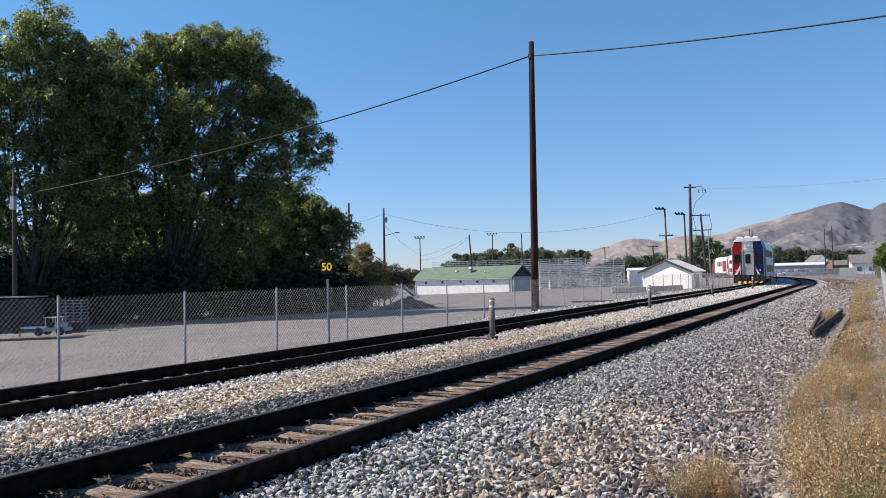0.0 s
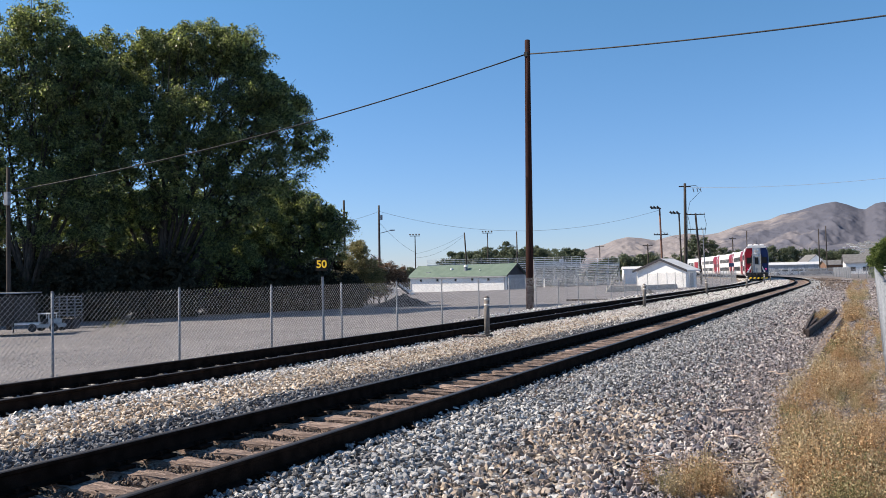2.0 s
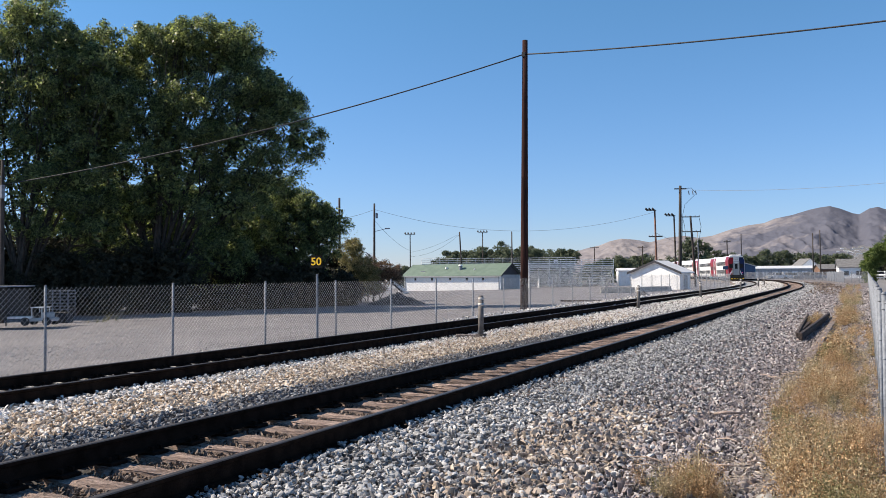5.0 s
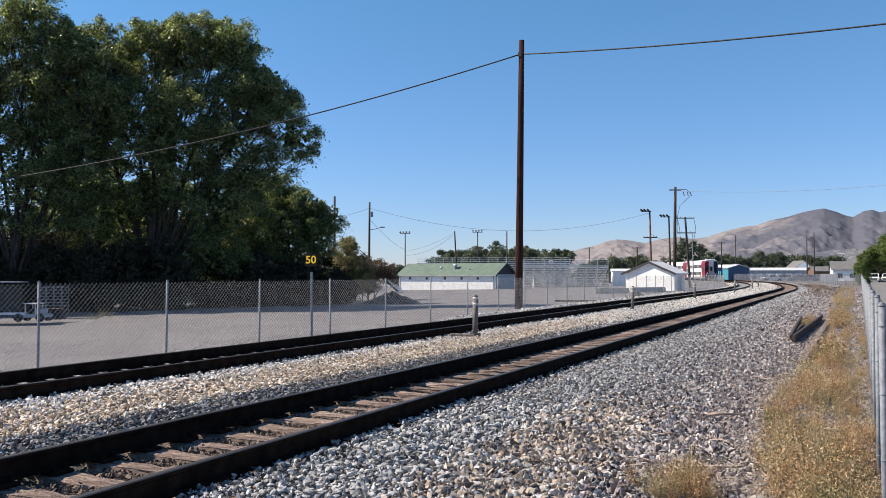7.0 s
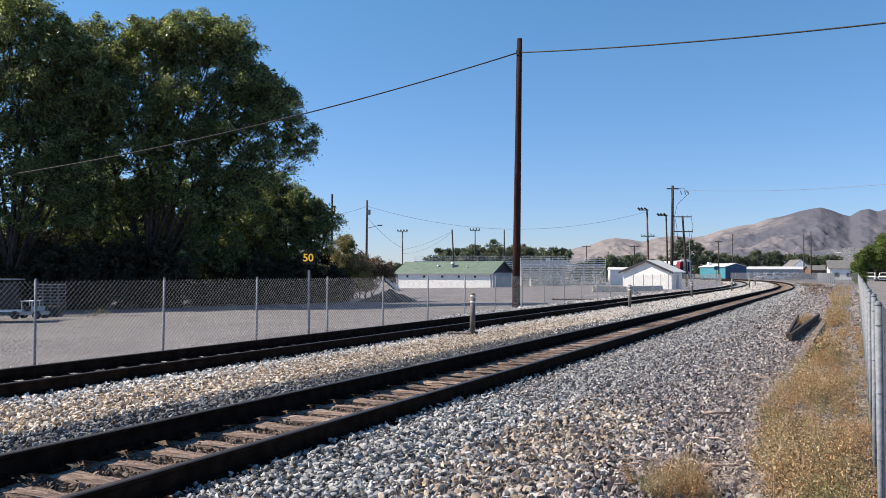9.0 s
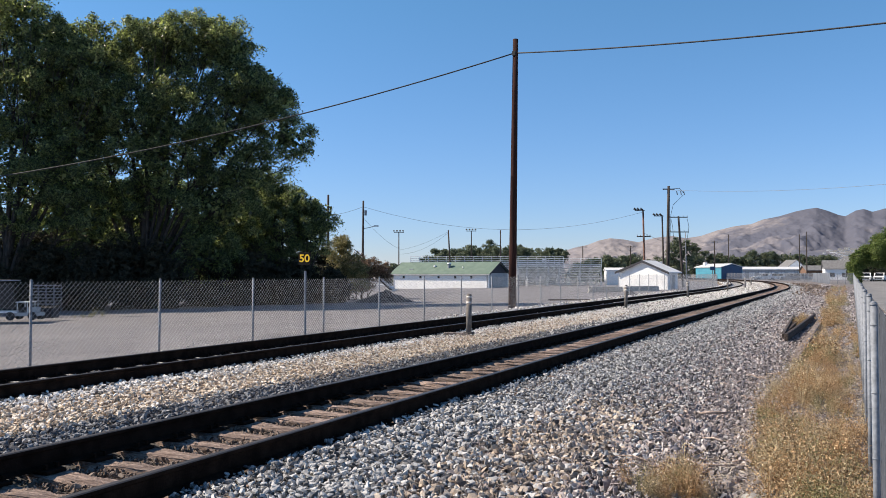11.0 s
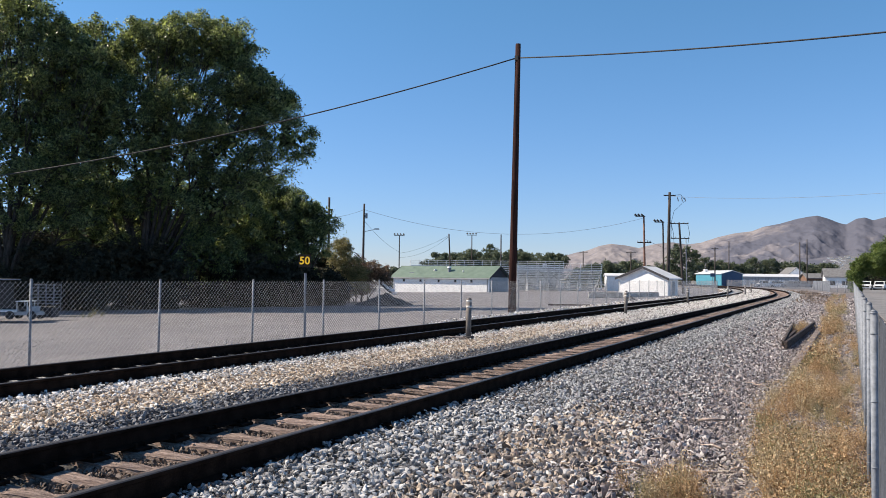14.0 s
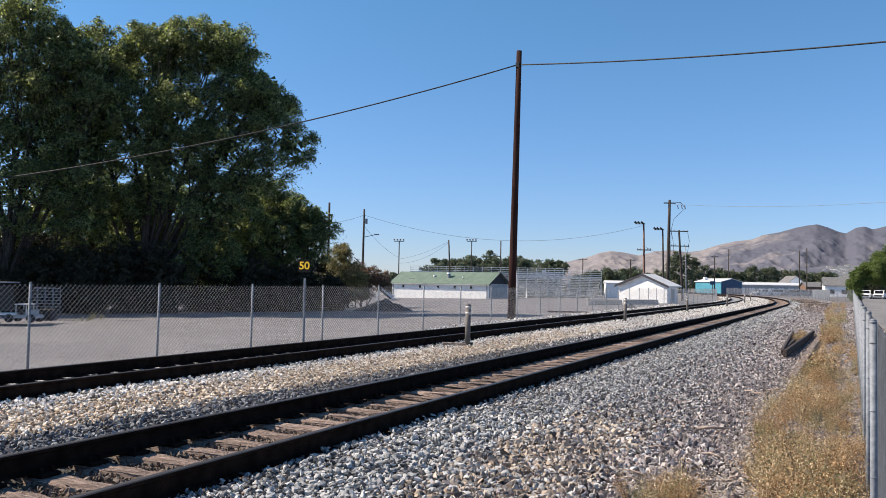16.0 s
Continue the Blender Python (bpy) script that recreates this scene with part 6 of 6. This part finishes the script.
def coach(cab):
    """Bilevel coach, 25.9 m; the tail is at y = 0, z = 0 is the rail's top."""
    kind = "white, red and blue bilevel cab car with end door" if cab else "white, red and blue bilevel passenger coach"
    c = thing("passenger_coach", kind, "train car", "commuter train")
    half = [(1.20, 0.42), (1.46, 0.72), (1.49, 1.2), (1.49, 3.65), (1.22, 4.45), (0.80, 4.62), (0.0, 4.68)]
    out = half + [(-x, z) for x, z in half[-2::-1]]
    part("body", Geo().extrude(out, 0.35, CAR - 0.35, "y"), TWHITE, c, "white painted body")

    def side_x(z):
        return float(np.interp(z, [0.42, 0.72, 1.2, 3.65, 4.45], [1.20, 1.46, 1.49, 1.49, 1.22])) + 0.012

    def swoosh(sx, y0, y1, lean, mat, nm):
        zs = [0.45, 0.72, 1.2, 2.4, 3.65, 4.40]
        vs, fs = [], []
        for z in zs:
            k = lean * (z - 0.45) / 4
            for y in (y0 if y0 < 1 else y0 + k, y1 + k):
                vs.append((sx * side_x(z), y, z))
        for i in range(len(zs) - 1):
            fs.append((2 * i, 2 * i + 1, 2 * i + 3, 2 * i + 2))
        part(nm, Geo().add(vs, fs), mat, c)
    for sx, mat, nm in ((-1, RED, "red_panel"), (1, BLUE, "blue_panel")):
        swoosh(sx, 0.36, 3.2, 1.8, mat, nm)
        swoosh(sx, 20.6, 23.4, 1.6, mat, nm)
        for z, ys in ((1.55, [5.2 + 1.75 * i for i in range(9)]), (3.15, [5.2 + 1.75 * i for i in range(9)]), (2.35, [1.2, 2.9, 22.8, 24.3])):
            for y in ys:
                part("window", Geo().box((sx * 1.495, y, z), (0.04, 1.35 if z != 2.35 else 1.0, 0.72)), TRAINGLASS, c)
        for y in (4.0, 20.2):
            part("side_door", Geo().box((sx * 1.495, y + 0.4, 1.55), (0.03, 1.2, 1.95)), BAND, c)
    for y0 in (0.35, CAR - 0.35):
        tail = y0 < 1
        d = -0.02 if tail else 0.02
        y = y0 + d
        part("end_panel", Geo().extrude([(-1.44, 0.98), (-0.52, 0.98), (-0.52, 4.25), (-1.22, 4.25), (-1.44, 3.7)], y - 0.03, y + 0.03, "y"), RED if tail else TWHITE, c, "red end panel" if tail else "")
        part("end_panel", Geo().extrude([(0.52, 0.98), (1.44, 0.98), (1.44, 3.7), (1.22, 4.25), (0.52, 4.25)], y - 0.03, y + 0.03, "y"), BLUE if tail else TWHITE, c, "blue end panel" if tail else "")
        door = part("end_door", Geo().box((0, y - 0.01, 1.95), (0.86, 0.08, 2.5)), GREYWALL, c, "grey end door")
        part("door_window", Geo().box((0, y - 0.06 if tail else y + 0.06, 2.55), (0.46, 0.04, 0.9)), TRAINGLASS, door)
    if cab:
        part("upper_panel", Geo().extrude([(-1.20, 4.27), (1.20, 4.27), (1.15, 4.40), (0.75, 4.60), (-0.75, 4.60), (-1.15, 4.40)], 0.24, 0.34, "y"), TWHITE, c)
        for x in (-0.98, 0.98):
            part("cab_window", Geo().box((x, 0.28, 2.60), (0.58, 0.05, 0.80)), TRAINGLASS, c, "dark cab window")
            part("marker_lamp", Geo().box((x * 1.15, 0.28, 1.42), (0.10, 0.06, 0.10)), LAMPRED, c, "red marker lamp")
        part("door_surround", Geo().box((0, 0.285, 3.42), (1.15, 0.1, 0.14)), GREYWALL, c)
        for x in (-0.5, 0.5):
            part("door_frame", Geo().box((x, 0.285, 1.95), (0.09, 0.1, 2.9)), GREYWALL, c)
        for x in (-0.17, 0.17):
            part("headlight", Geo().tube((x, 0.34, 3.85), (x, 0.2, 3.85), 0.12, n=12), BAND, c)
        part("streak", Geo().add([(-1.30, 0.29, 0.99), (-1.05, 0.29, 0.99), (-0.52, 0.29, 1.9), (-0.52, 0.29, 2.3)], [(0, 1, 2, 3)]), TWHITE, c, "white diagonal stripe")
        part("streak", Geo().add([(0.52, 0.29, 2.2), (0.52, 0.29, 1.8), (0.88, 0.29, 0.99), (1.08, 0.29, 0.99)], [(0, 1, 2, 3)]), TWHITE, c, "white diagonal stripe")
        for i in range(10):
            x = -1.25 + 0.25 * i
            part("pilot_stripe", Geo().add([(x, 0.1, 0.14), (x + 0.25, 0.1, 0.14), (x + 0.33, 0.15, 0.34), (x + 0.08, 0.15, 0.34)], [(0, 1, 2, 3)]), YELLOW if i % 2 else BLACK, c)
        part("pilot", Geo().box((0, 0.26, 0.55), (2.8, 0.18, 0.82)), BLACK, c)
        for x in (-0.9, -0.4, 0.4, 0.9):
            part("hose", Geo().path([(x, 0.15, 0.95), (x * 0.9, 0.05, 0.6), (x * 0.7, 0.1, 0.45)], 0.035, n=5), BLACK, c)
        # black strips stand for the shaded gaps of the door recess
        for x in (-0.62, 0.62):
            part("recess_gap", Geo().box((x, 0.29, 2.1), (0.13, 0.09, 2.3)), BLACK, c)
        part("handrail", Geo().path([(-0.7, 0.24, 1.0), (-0.72, 0.14, 1.4), (-0.72, 0.14, 2.2)], 0.025, n=5), BAND, c)
        part("coupler", Geo().box((0, -0.1, 0.72), (0.25, 0.8, 0.3), bevel=0.03), BLACK, c)
    for x in (-0.75, 0, 0.75):
        part("roof_unit", Geo().box((x, 1.7, 4.68), (0.55, 1.6, 0.22), bevel=0.06), TWHITE, c)
    part("antenna", Geo().tube((0.1, 2.8, 4.7), (0.1, 2.8, 5.6), 0.03, n=5), BLACK, c)
    part("underframe", Geo().box((0, CAR / 2, 0.55), (2.3, CAR - 1.2, 0.4)), BLACK, c)
    for y in (3.4, CAR - 3.4):
        bogie = part("bogie_frame", Geo().box((0, y, 0.48), (2.2, 2.9, 0.25), bevel=0.03), BLACK, c)
        for dy in (-1.25, 1.25):
            for x in (-0.75, 0.75):
                part("wheel", wheel_geo(0.42, 0.13), RAIL, bogie, at=pose(x, y + dy, 0.42))
    return c


LAMPRED = material("red_lamp_glass", (0.7, 0.05, 0.06), 0.3, vary=0.03, scale=5, grain=10, bump=0.0)
LAMPRED.node_tree.nodes["Principled BSDF"].inputs["Emission Color"].default_value = (1.0, 0.12, 0.45, 1)
LAMPRED.node_tree.nodes["Principled BSDF"].inputs["Emission Strength"].default_value = 1.6
cab_car = coach(True)
plain = coach(False)


def locomotive():
    """Diesel locomotive at the head of the train, 20.7 m."""
    c = thing("locomotive", "white, red and blue diesel locomotive", "locomotive", "commuter train")
    side = [(1.45, 0.9), (1.5, 1.3), (1.5, 3.6), (1.25, 4.3), (0.8, 4.5)]
    out = side + [(-x, z) for x, z in side[::-1]]
    part("body", Geo().extrude(out, 0.4, 16.2, "y"), TWHITE, c, "white painted hood")
    part("cab", Geo().extrude([(16.2, 0.9), (20.3, 0.9), (20.5, 2.2), (18.6, 3.2), (17.9, 4.35), (16.2, 4.4)], -1.5, 1.5, "x"), RED, c, "red cab")
    for sx, mt in ((-1, RED), (1, BLUE)):
        part("side_panel", Geo().box((sx * 1.5, 3.0, 2.4), (0.04, 4.5, 2.3)), mt, c)
        for y in (7.2, 9.4, 11.6):
            part("grille", Geo().box((sx * 1.5, y, 2.9), (0.05, 1.6, 1.0)), BLACK, c)
        part("cab_window", Geo().box((sx * 1.505, 17.1, 3.4), (0.03, 1.1, 0.7)), TRAINGLASS, c)
    for y in (4.0, 6.4, 8.8, 11.2):
        part("roof_fan", Geo().tube((0, y, 4.48), (0, y, 4.66), 0.7, n=16), BLACK, c)
    part("underframe", Geo().box((0, 10.3, 0.75), (2.6, 19.6, 0.35)), BLACK, c)
    part("fuel_tank", Geo().box((0, 10.3, 0.5), (2.4, 5.0, 0.55), bevel=0.06), BLACK, c)
    for y in (3.6, 17.0):
        bogie = part("bogie_frame", Geo().box((0, y, 0.5), (2.3, 3.6, 0.3), bevel=0.03), BLACK, c)
        for dy in (-1.3, 1.3):
            for x in (-0.75, 0.75):
                part("wheel", wheel_geo(0.5, 0.13), RAIL, bogie, at=pose(x, y + dy, 0.5))
    return c



def single_stones():
    """The ballast stones nearest the footway fence, each one lying loose on the bed."""
    rng = random.Random(61)
    meshes = []
    for v, f in broken_stones(12, 71, (1.22, 0.86, 0.62), False):
        me = array_mesh("stone", v, f)
        me.materials.append(SINGLE_STONE)
        meshes.append(me)
    for _ in range(300):
        u, y, r = rng.uniform(-4.3, -2.3), rng.uniform(4.9, 6.9), rng.uniform(0.017, 0.031)
        m = pose(u, y, across(u) + 0.012 + r * rng.uniform(0.1, 0.6), rng.uniform(-25, 25), rng.uniform(-25, 25), rng.uniform(0, 360))
        part("stone", meshes[rng.randrange(12)], SINGLE_STONE, bed, at=m @ Matrix.Scale(r, 4))


single_stones()

train = [cab_car, plain] + [copy_thing(plain, Matrix()) for _ in range(2)] + [locomotive()]


def motions():
    """The train draws away along the second track and round the curve."""
    for i, car in enumerate(train):
        rows = []
        for k in range(33):
            t = k * 0.5
            s = 87.3 + 16.6 * t - 0.06 * t * t + i * (CAR + 0.5)
            ax, ay, _ = on_line(s + 3.4, FAR)
            bx, by, _ = on_line(s + CAR - 3.4, FAR)
            way = Vector((bx - ax, by - ay, 0)).normalized()
            tail = Vector((ax, ay, RAIL_TOP)) - way * 3.4
            rows.append((t, Matrix.Translation(tail) @ Matrix.Rotation(math.atan2(-way.x, way.y), 4, "Z")))
        walk(car, rows)


motions()
